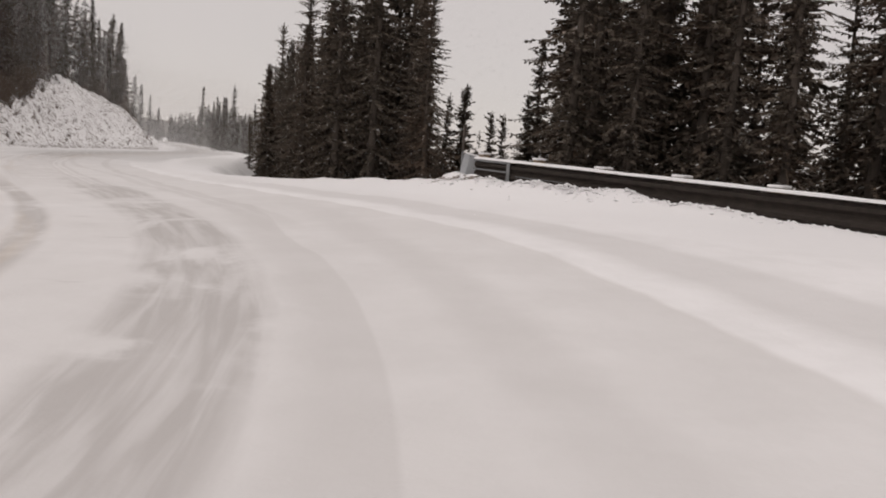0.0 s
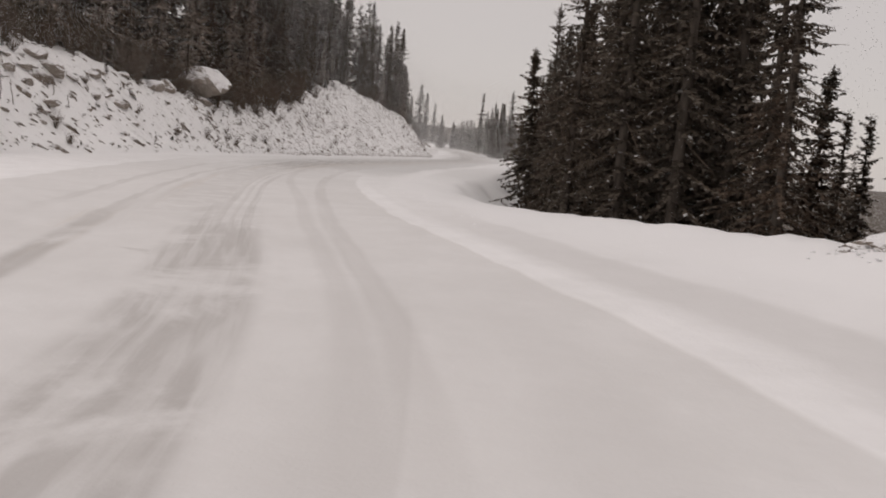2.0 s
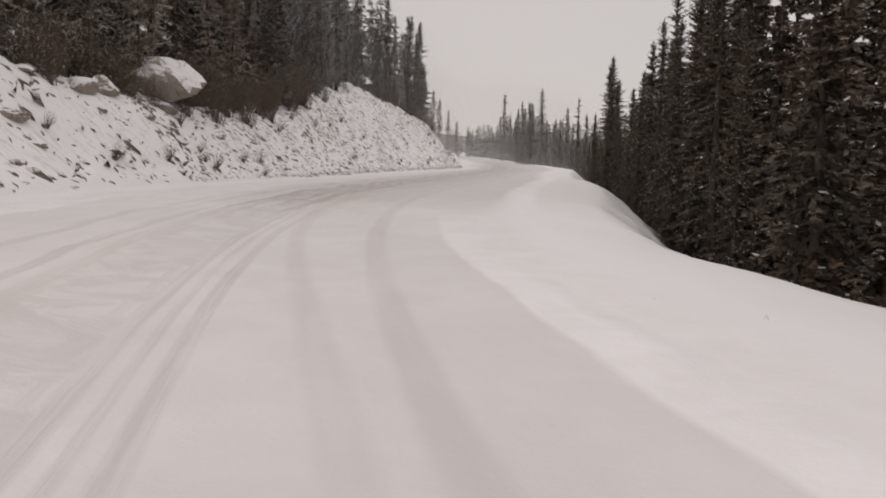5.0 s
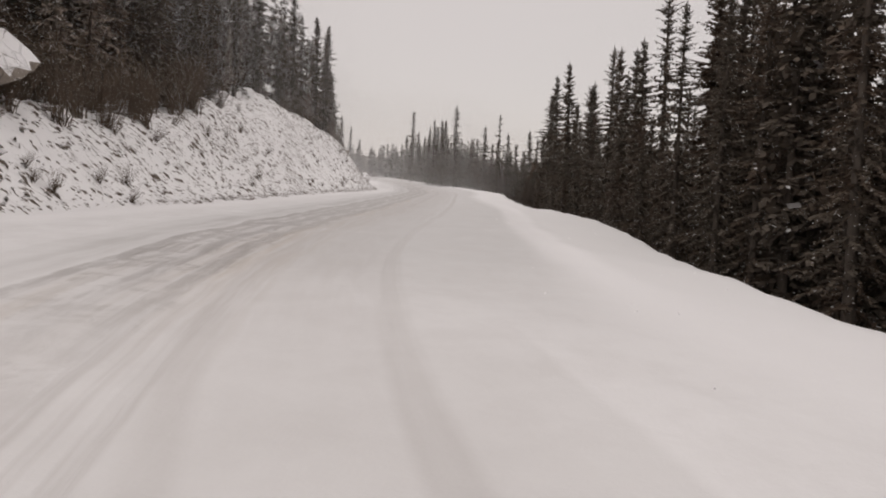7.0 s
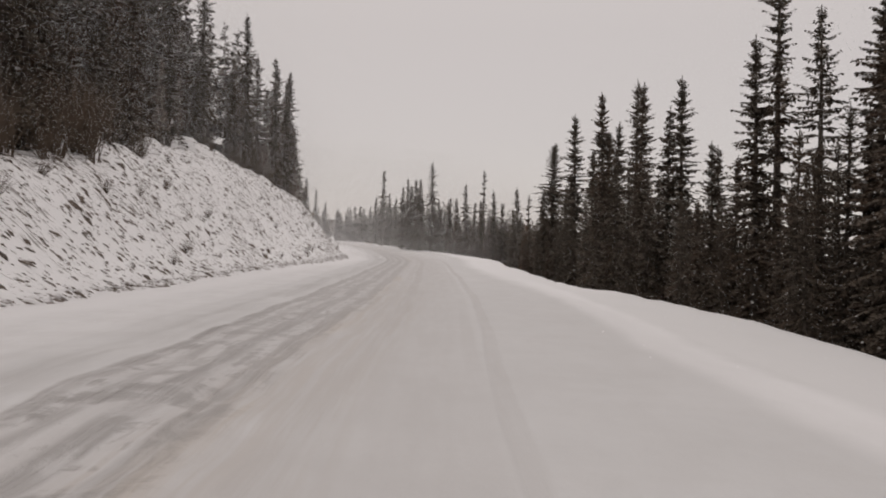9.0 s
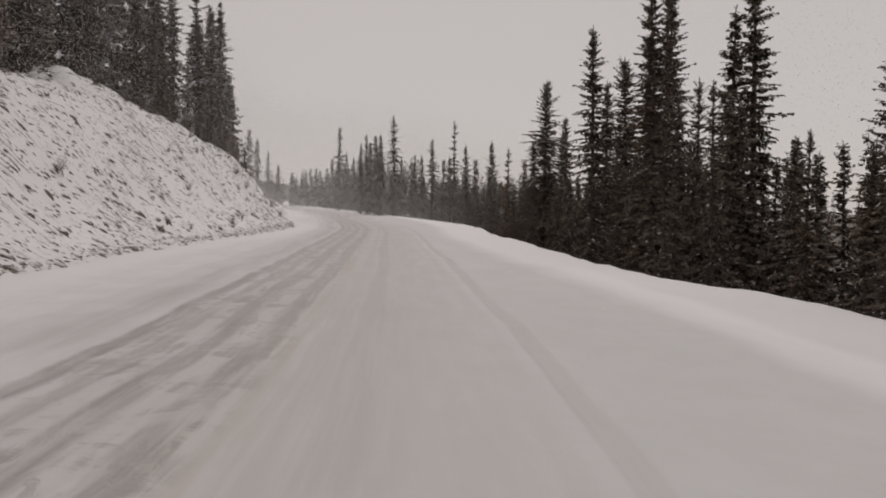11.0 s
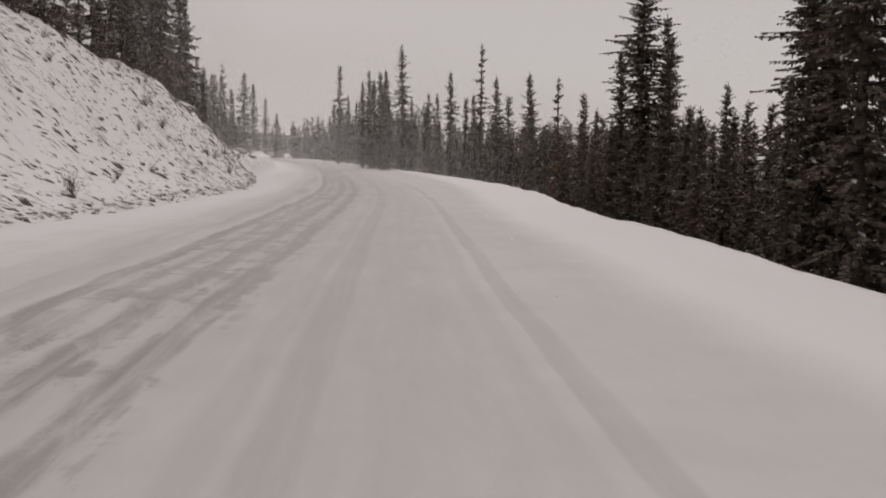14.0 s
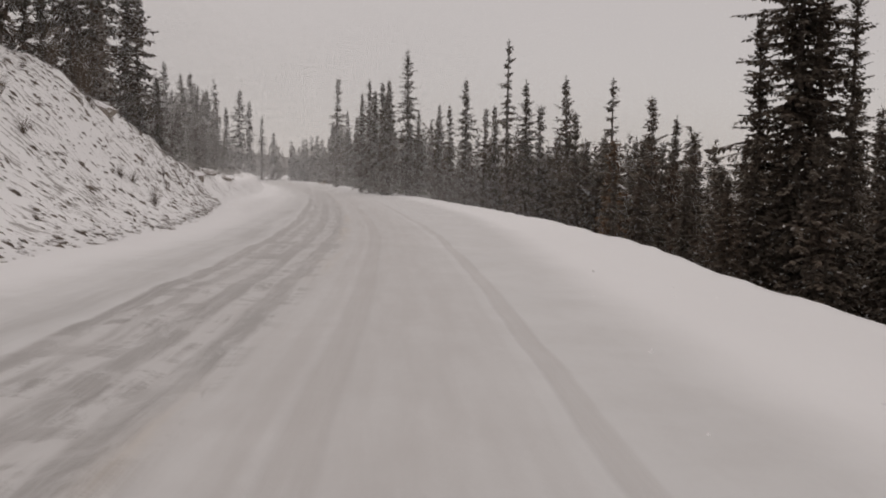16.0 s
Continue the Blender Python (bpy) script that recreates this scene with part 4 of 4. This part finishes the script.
def clods():
    """Small stones and frozen clods that stick out of the thin snow on the bank."""
    r = np.random.default_rng(21)
    shape = np.array([(-1, 0, -0.4), (1, 0, -0.4), (0, -0.45, -0.4), (0, 0.45, -0.4), (-0.35, -0.12, 0.4), (0.45, 0.15, 0.3)])
    tris = np.array([(0, 2, 4), (2, 5, 4), (2, 1, 5), (1, 3, 5), (3, 4, 5), (3, 0, 4)])
    verts, faces, count = [], [], 0
    n = 9000
    y = r.uniform(28, 124, n)
    y = np.where((y < 46) & (r.uniform(0, 1, n) < 0.68), r.uniform(60, 124, n), y)
    xl = curve(y, LEFT_Y, LEFT_X)
    h = curve(y, CREST_Y, CREST_H)
    f = r.uniform(0, 1, n)
    low = (r.uniform(0, 1, n) < 0.16) & (y > 52)
    f = np.where(low, r.normal(0.02, 0.02, n), f)
    x = xl - h * 1.03 * f - 0.1
    z = land(x, y)
    size = np.exp(r.normal(-2.55, 0.5, n)).clip(0.035, 0.34)
    size = size * np.interp(y, [28, 42, 50, 92, 105], [1.7, 1.4, 0.75, 0.75, 0.68])
    turn = r.normal(0.95, 0.3, n) + np.where(y < 50, r.normal(0, 0.8, n), 0)
    dip = np.where(low, 0, r.normal(0.50, 0.15, n))
    for k in range(n):
        p = shape * size[k] * (1.6, r.uniform(0.35, 0.8), r.uniform(0.5, 1.0)) * r.uniform(0.85, 1.15, (6, 3))
        c, s = math.cos(dip[k]), math.sin(dip[k])
        p = np.stack([p[:, 0] * c + p[:, 2] * s, p[:, 1], -p[:, 0] * s + p[:, 2] * c], -1)
        c, s = math.cos(turn[k]), math.sin(turn[k])
        p = np.stack([p[:, 0] * c - p[:, 1] * s, p[:, 0] * s + p[:, 1] * c, p[:, 2]], -1)
        verts.append(p + (x[k], y[k], z[k]))
        faces.append(tris + count)
        count += 6
    me = tri_mesh("rubble", np.concatenate(verts), np.concatenate(faces), CLOD)
    tagged(new("rubble", me), "small stones and clods sticking out of thin snow", "rubble", kind="stuff")


clods()


def shrub_mesh(seed, height, count):
    r = np.random.default_rng(seed)
    verts, quads, n = [], [], 0
    for k in range(count):
        p = np.array([r.normal(0, 0.12), r.normal(0, 0.12), -0.1])
        az, out = r.uniform(0, 6.283), r.uniform(0.1, 0.55)
        step = height * r.uniform(0.5, 1.0) / 4
        way = np.array([math.cos(az) * out, math.sin(az) * out, 1.0])
        width = 0.014
        pts = [p]
        for s in range(4):
            way = way + r.normal(0, 0.16, 3)
            p = p + way / np.linalg.norm(way) * step
            pts.append(p)
            for t in range(2):
                tw = way + r.normal(0, 0.7, 3)
                e = p + tw / np.linalg.norm(tw) * step * r.uniform(0.4, 0.9)
                d = np.cross(tw, (0, 0, 1.0))
                d = d / (np.linalg.norm(d) + 1e-6) * 0.006
                verts += [p + d, p - d, e - d * 0.3, e + d * 0.3]
                quads.append((n, n + 1, n + 2, n + 3))
                n += 4
        for s in range(4):
            for d in (np.array([width, 0, 0]), np.array([0, width, 0])):
                verts += [pts[s] + d, pts[s] - d, pts[s + 1] - d * 0.75, pts[s + 1] + d * 0.75]
                quads.append((n, n + 1, n + 2, n + 3))
                n += 4
            width *= 0.75
    return tri_mesh("shrub", np.array(verts), np.array(quads), TWIGS)


SHRUBS = [shrub_mesh(60 + k, 1.9, 46) for k in range(3)]
for k in range(84):
    y = 33 + k * 0.5 + rnd.uniform(-0.5, 0.5) if k < 70 else rnd.uniform(68, 110)
    x = crest_x(y, rnd.uniform(-0.8, 1.6))
    ob = new("shrub", SHRUBS[k % 3])
    s = rnd.uniform(0.6, 1.35)
    ob.matrix_world = pose(x, y, float(land(x, y)), 0, 0, rnd.uniform(0, 360)) @ Matrix.Diagonal((s, s, s, 1))
    tagged(ob, "leafless brown shrub at the top of the bank", "shrub", "shrubs along the crest")


for k, (x, y, s) in enumerate([(-28.9, 35.0, 0.5), (-26.5, 34.9, 0.38), (-25.8, 34.9, 0.32), (-27.0, 42.9, 0.34), (-27.4, 46.0, 0.36), (-29.6, 34.4, 0.5), (-28.2, 38.2, 0.3), (-27.6, 40.9, 0.3)] + [(0, 0, 0)] * 46):
    if not s:
        y, s = rnd.uniform(44, 112), rnd.uniform(0.16, 0.36)
        x = float(curve(y, LEFT_Y, LEFT_X)) - float(curve(y, CREST_Y, CREST_H)) * rnd.uniform(0.05, 0.95)
    ob = new("brush_tuft", SHRUBS[k % 3])
    ob.matrix_world = pose(x, y, float(land(x, y)), 0, rnd.uniform(0, 40), rnd.uniform(-40, 40)) @ Matrix.Diagonal((s, s, s, 1))
    tagged(ob, "small dry brush tuft sticking out of the snowy bank", "brush", "brush tufts on the bank")


def sapling_mesh(seed, height, twigs):
    """A thin bare stem with a few short side twigs."""
    r = np.random.default_rng(seed)
    pts = [np.array([0.0, 0.0, -0.1])]
    for k in range(7):
        pts.append(pts[-1] + np.array([r.normal(0, 0.025), r.normal(0, 0.025), (height + 0.1) / 7]))
    verts, quads = tube(np.array(pts), np.linspace(0.022, 0.007, 8), 5)
    verts, quads = [np.asarray(verts, float)], [np.asarray(quads)]
    count = len(verts[0])
    for k in range(twigs):
        f = r.uniform(0.35, 0.98) * 7
        i = min(6, int(f))
        start = pts[i] + (pts[i + 1] - pts[i]) * (f - i)
        az, long = r.uniform(0, 6.283), r.uniform(0.10, 0.26) * height * (1.15 - f / 7)
        end = start + np.array([math.cos(az) * 0.7, math.sin(az) * 0.7, r.uniform(0.3, 0.9)]) * long
        v, q = tube(np.array([start, (start + end) / 2 + r.normal(0, 0.01, 3), end]), np.array([0.007, 0.005, 0.003]), 3)
        verts.append(np.asarray(v, float))
        quads.append(np.asarray(q) + count)
        count += len(v)
    return tri_mesh("sapling", np.concatenate(verts), np.concatenate(quads), TWIGS)


for k, (x, y, height, twigs) in enumerate(((-27.14, 32.9, 1.6, 12), (-27.08, 33.45, 0.95, 8), (-27.55, 35.75, 0.65, 7), (-27.9, 33.1, 0.9, 6), (-27.3, 36.4, 0.55, 6))):
    ob = new("sapling", sapling_mesh(80 + k, height, twigs))
    ob.matrix_world = pose(x, y, float(land(x, y)), rnd.uniform(-4, 4), rnd.uniform(-4, 4), rnd.uniform(0, 360))
    tagged(ob, "thin leafless sapling standing in the snowy bank", "sapling", "saplings on the bank")


def bare_tree(x, y, height, lean, seed):
    """A stem that has lost its needles, with long dry branches low down."""
    r = np.random.default_rng(seed)
    ob = thing("dead_spruce", pose(x, y, float(land(x, y)) - 0.1), "leafless brown spruce trunk with long dry branches", "tree", RIM)
    f = np.linspace(0, 1, 10)
    line = np.stack([lean[0] * f * height + 0.04 * np.sin(f * 7), lean[1] * f * height, f * height], -1)
    verts, quads = tube(line, 0.15 - 0.11 * f, 9)
    new("trunk", tri_mesh("trunk", verts, quads, TWIGS)).parent = ob
    for k in range(30):
        at = r.uniform(0.40, 0.96)
        start = np.array([np.interp(at, f, line[:, i]) for i in range(3)])
        az, long = r.uniform(0, 6.283), r.uniform(0.7, 1.7)
        way = np.array([math.cos(az), math.sin(az), r.uniform(-0.25, 0.15)])
        pts = [start + way * long * q + np.array([0, 0, -0.22 * long * q * q]) + r.normal(0, 0.02, 3) for q in (0, 0.35, 0.7, 1.0)]
        verts, quads = tube(pts, [0.026, 0.020, 0.013, 0.005], 5)
        new("branch", tri_mesh("branch", verts, quads, WOOD)).parent = ob


bare_tree(-16.75, 80.6, 4.3, (0.06, 0.02), 91)
DWARF = "dwarf spruces on the bank"
for x, y, height in ((-28.5, 33.6, 0.75), (-28.75, 34.1, 0.6), (-29.3, 35.1, 0.85), (-29.0, 34.6, 0.7), (-29.45, 36.0, 0.6), (-29.5, 38.9, 0.7), (-28.95, 40.3, 0.8)):
    spruce("bushy", x, y, height, rnd.uniform(0, 360), DWARF, 0.04)


# ---- guardrail with its end plate ----
A, DIR = Vector((0.78, 18.75, 0)), Vector((0.575, -0.818, 0))
SIDE = Vector((-DIR.y, DIR.x, 0))


def on_land(p, up=0.0):
    return Vector((p.x, p.y, float(land(p.x, p.y)) + up))


LONG = 19.5


def on_rail(p, up=0.0):
    """A place along the guardrail, over its even foot line."""
    return Vector((p.x, p.y, 0.73 - 0.0300 * (p - A).xy.length + up))


def sweep(bm, rows):
    """Faces between equal rows of points."""
    grid = [[bm.verts.new(p) for p in row] for row in rows]
    for a, b in zip(grid, grid[1:]):
        for k in range(len(a) - 1):
            bm.faces.new((a[k], a[k + 1], b[k + 1], b[k]))


rail = thing("guardrail", Matrix(), "dark steel road guardrail with snow on its top edge", "guardrail")
WAVE = ((0.0, 0.0), (0.02, 0.03), (0.075, 0.07), (0.075, 0.13), (0.01, 0.19), (0.01, 0.23), (0.075, 0.29), (0.075, 0.35), (0.02, 0.39), (0.0, 0.42))
stations = [A + DIR * (k * LONG / 26) for k in range(27)]
bm = bmesh.new()
sweep(bm, [[on_rail(p, 0.30 + w) - SIDE * o for o, w in WAVE] for p in stations])
bmesh.ops.solidify(bm, geom=bm.faces[:], thickness=0.006)
part("beam", bm, RUSTED, rail)
ends = [A + DIR * (k * 0.26) for k in range(6)]
for low, tall, run in ((0.69, 0.045, ends), (0.495, 0.035, ends), (0.30, 0.04, ends), (0.44, 0.016, stations[2:5])):
    bm = bmesh.new()
    sweep(bm, [[on_rail(p, low) - SIDE * 0.078, on_rail(p, low) - SIDE * 0.098, on_rail(p, low + tall) - SIDE * 0.098, on_rail(p, low + tall) - SIDE * 0.078] for p in run])
    part("rail_strip", bm, GALVANISED, rail, "dull grey steel strip along the beam")
for u in (1.25,):
    bm = bmesh.new()
    box(bm, on_rail(A + DIR * u, 0.515) - SIDE * 0.105, (0.11, 0.02, 0.43), Matrix.Rotation(math.atan2(DIR.y, DIR.x), 4, "Z"), 0.004)
    part("joint_plate", bm, GALVANISED, rail, "dull grey steel joint plate")
bm = bmesh.new()
rows = []
for p in stations:
    t = 0.036 + 0.012 * noise.noise(p * 1.7)
    c = on_rail(p, 0.737)
    rows.append([c - SIDE * 0.105, c - SIDE * 0.09 + Vector((0, 0, t)), c - SIDE * 0.02 + Vector((0, 0, t * 1.5)), c + SIDE * 0.03])
sweep(bm, rows)
part("snow_cap", bm, FRESH, rail, "white snow lying along the beam")
for k in range(11):
    p = A + DIR * (0.05 + k * 1.87)
    turn = Matrix.Rotation(math.atan2(DIR.y, DIR.x), 4, "Z")
    bm = bmesh.new()
    high = 0.84 if k < 2 else 0.80
    box(bm, on_rail(p, high / 2 - 0.335) + SIDE * 0.16, (0.17, 0.20, high + 0.67), turn, 0.012)
    post = part("post", bm, WOOD, rail)
    bm = bmesh.new()
    box(bm, on_rail(p, high + 0.022) + SIDE * 0.16, (0.20, 0.235, 0.05) if k < 2 else (0.27, 0.28, 0.05), turn, 0.024)
    part("snow_cap", bm, FRESH, post)
turn = Matrix.Rotation(math.atan2(DIR.y, DIR.x) - 0.45, 4, "Z") @ Matrix.Rotation(-0.19, 4, "X")
bm = bmesh.new()
c = on_rail(A - DIR * 0.17, 0.47)
plate_m = Matrix.Translation(c) @ turn
box(bm, plate_m @ Vector((0, 0.12, 0)), (0.035, 0.48, 0.66), turn, 0.012)
wing = turn @ Matrix.Rotation(-0.75, 4, "Z")
box(bm, plate_m @ Vector((-0.055, -0.185, 0)), (0.03, 0.17, 0.66), wing, 0.012)
box(bm, plate_m @ Vector((0, 0.33, 0)), (0.075, 0.05, 0.66), turn, 0.012)
plate = part("end_plate", bm, PALE_STEEL, rail, "pale grey steel end plate with a folded rim")
for up in (0.19, -0.19):
    bm = bmesh.new()
    box(bm, plate_m @ Vector((-0.024, -0.10, up)), (0.03, 0.07, 0.09), turn, 0.008)
    part("bolt_plate", bm, RUSTED, plate, "dark bolt plate")
bm = bmesh.new()
box(bm, plate_m @ Vector((0, 0.06, 0.345)), (0.11, 0.60, 0.04), turn, 0.015)
part("snow_cap", bm, FRESH, plate)

marker = thing("marker_post", Matrix.Translation(on_land(A - DIR * 0.72 + SIDE * 0.10)), "slim grey snow marker post beside the guardrail's end", "marker post")
bm = bmesh.new()
bmesh.ops.create_cone(bm, cap_ends=True, segments=10, radius1=0.035, radius2=0.028, depth=1.72)
bmesh.ops.translate(bm, vec=(0, 0, 0.61), verts=bm.verts)
part("pole", bm, GALVANISED, marker)
bm = bmesh.new()
bmesh.ops.create_cone(bm, cap_ends=True, segments=10, radius1=0.034, radius2=0.032, depth=0.6)
bmesh.ops.translate(bm, vec=(0, 0, 1.18), verts=bm.verts)
part("dark_sleeve", bm, RUSTED, marker, "dark upper sleeve")

for k, (dx, dy, size) in enumerate((
    (-0.45, 0.1, 0.50), (-0.1, -0.50, 0.42), (0.45, -0.75, 0.46), (-0.75, 0.35, 0.42), (1.0, -1.75, 0.30), (1.3, -2.25, 0.26), (0.1, -0.15, 0.24),
    (-0.6, -0.1, 0.22), (-0.3, -0.25, 0.26), (0.2, -0.65, 0.22), (0.75, -1.3, 0.24), (-0.95, 0.15, 0.2), (-0.25, 0.25, 0.28),
)):
    bm = rock_bm(70 + k, size, 0.5, 1.4)
    me = bpy.data.meshes.new("rock")
    bm.to_mesh(me)
    bm.free()
    me.materials.append(ROCK)
    ob = new("rock", me)
    p = on_land(A + Vector((dx, dy, 0)), size * 0.06)
    ob.matrix_world = pose(p.x, p.y, p.z, 0, 0, rnd.uniform(0, 180))
    tagged(ob, "snow-covered rock at the foot of the guardrail", "rock", "rocks by the guardrail")


def plough_chunks():
    """Broken snow that the plough left along the guardrail."""
    r = np.random.default_rng(77)
    verts, faces, count = [], [], 0
    shape = np.array([(-1, 0, -0.1), (1, 0, 0.1), (0, -1, 0), (0, 1, -0.1), (0.1, 0.1, 0.8), (0, 0, -0.8)])
    tris = np.array([(0, 2, 4), (2, 1, 4), (1, 3, 4), (3, 0, 4), (2, 0, 5), (1, 2, 5), (3, 1, 5), (0, 3, 5)])
    for k in range(2600):
        p = A + DIR * r.uniform(-1.0, 17) - SIDE * (0.05 + abs(r.normal(0, 0.36)))
        s = float(np.exp(r.normal(-3.3, 0.5)).clip(0.012, 0.055))
        v = shape * (s, s, s * 0.6) * r.uniform(0.6, 1.5, 3) * r.uniform(0.6, 1.25, (6, 3))
        a = r.uniform(0, 3.14)
        v = np.stack([v[:, 0] * math.cos(a) - v[:, 1] * math.sin(a), v[:, 0] * math.sin(a) + v[:, 1] * math.cos(a), v[:, 2]], -1)
        verts.append(v + np.array((p.x, p.y, float(land(p.x, p.y)) + s * 0.1)))
        faces.append(tris + count)
        count += 6
    me = tri_mesh("snow_chunks", np.concatenate(verts), np.concatenate(faces), FRESH)
    tagged(new("snow_chunks", me), "broken white snow chunks along the guardrail", "snow chunks", kind="stuff")


plough_chunks()

def crumbs():
    """Loose snow crumbs scattered over the shoulder."""
    r = np.random.default_rng(88)
    verts, faces, count = [], [], 0
    shape = np.array([(-1, 0, -0.5), (1, 0, -0.5), (0, -1, -0.5), (0, 1, -0.5), (0.1, 0.1, 0.8)])
    tris = np.array([(0, 2, 4), (2, 1, 4), (1, 3, 4), (3, 0, 4)])
    for k in range(80):
        y = r.uniform(8, 96)
        x = float(curve(y, RIGHT_Y, RIGHT_X)) - r.uniform(0.4, 3.4)
        s = float(np.exp(r.normal(-4.0, 0.3)))
        v = shape * s * r.uniform(0.6, 1.3, (5, 3))
        verts.append(v + np.array((x, y, float(land(x, y)) + s * 0.3)))
        faces.append(tris + count)
        count += 5
    me = tri_mesh("snow_crumbs", np.concatenate(verts), np.concatenate(faces), ROCK)
    tagged(new("snow_crumbs", me), "loose crumbs of snow and gravel on the shoulder", "snow crumbs", kind="stuff")


crumbs()

# a short length of the next guardrail at the far bend
far_rail = thing("guardrail", Matrix(), "short dark guardrail end at the far bend", "guardrail")
F0, F1 = Vector((-58.9, 193.0, 0)), Vector((-61.0, 196.8, 0))
bm = bmesh.new()
rows = []
for k in range(6):
    p = on_land(F0.lerp(F1, k / 5))
    rows.append([p + Vector((-o, -o * 0.5, 0.32 + w)) for o, w in WAVE])
sweep(bm, rows)
bmesh.ops.solidify(bm, geom=bm.faces[:], thickness=0.006)
part("beam", bm, RUSTED, far_rail)
for k in range(3):
    bm = bmesh.new()
    box(bm, on_land(F0.lerp(F1, 0.1 + 0.4 * k), 0.2) + Vector((0.16, 0.08, 0)), (0.15, 0.2, 1.1), None, 0.012)
    part("post", bm, WOOD, far_rail)


# ---- falling snow: flakes near by, and the drifting snow that veils the distance ----
def flakes():
    r = np.random.default_rng(31)
    xs, ys, zs, sizes = [], [], [], []
    # far off: stretch of the road, flakes, width at its start and end, height
    for y0, y1, count, w0, w1, high in ((104, 122, 200000, 16, 28, 8), (122, 142, 330000, 26, 40, 11), (142, 172, 340000, 40, 52, 14), (172, 260, 300000, 54, 78, 20)):
        y = r.uniform(y0, y1, count)
        f = (y - y0) / (y1 - y0)
        x = curve(y, PATH_Y, PATH_X) + r.uniform(-1, 1, count) * (w0 + (w1 - w0) * f)
        ground = land(x, y)
        xs.append(x), ys.append(y), zs.append(ground + 0.1 + r.uniform(0, 1, count) ** 1.25 * high)
        sizes.append(0.00050 * (y - 78))
    # beside the road, finer towards the roadway
    for side, wide, count in ((-1, 18, 720000), (1, 14, 120000)):
        y = r.uniform(24, 116, count)
        off = 4 + r.uniform(0, 1, count) * wide
        x = curve(y, PATH_Y, PATH_X) + side * off
        xs.append(x), ys.append(y), zs.append(r.uniform(-1, 14, count))
        sizes.append(np.clip(0.0018 * off, 0.008, 0.030) * r.uniform(0.75, 1.25, count))
    # in front of the wooded slope
    y = r.uniform(58, 118, 190000)
    off = r.uniform(9, 27, len(y))
    xs.append(curve(y, PATH_Y, PATH_X) - off), ys.append(y), zs.append(r.uniform(1, 18, len(y)))
    sizes.append(0.0020 * off * r.uniform(0.75, 1.25, len(y)))
    x, y, z, size = np.concatenate(xs), np.concatenate(ys), np.concatenate(zs), np.concatenate(sizes)
    keep = z > land(x, y) + 0.1
    x, y, z, size = x[keep], y[keep], z[keep], size[keep]
    a = r.normal(0, 1, (len(x), 3))
    b = r.normal(0, 1, (len(x), 3))
    a /= np.linalg.norm(a, axis=1)[:, None]
    b -= a * (a * b).sum(1)[:, None]
    b /= np.linalg.norm(b, axis=1)[:, None]
    c = np.stack([x, y, z], -1)
    s = size[:, None]
    verts = np.stack([c + a * s * 0.6, c - a * s * 0.35 + b * s * 0.5, c - a * s * 0.35 - b * s * 0.5], 1).reshape(-1, 3)
    me = tri_mesh("falling_snow", verts, np.arange(len(verts)).reshape(-1, 3), FLAKE)
    tagged(new("falling_snow", me), "falling snowflakes drifting in the air", "snowfall", kind="stuff")


flakes()
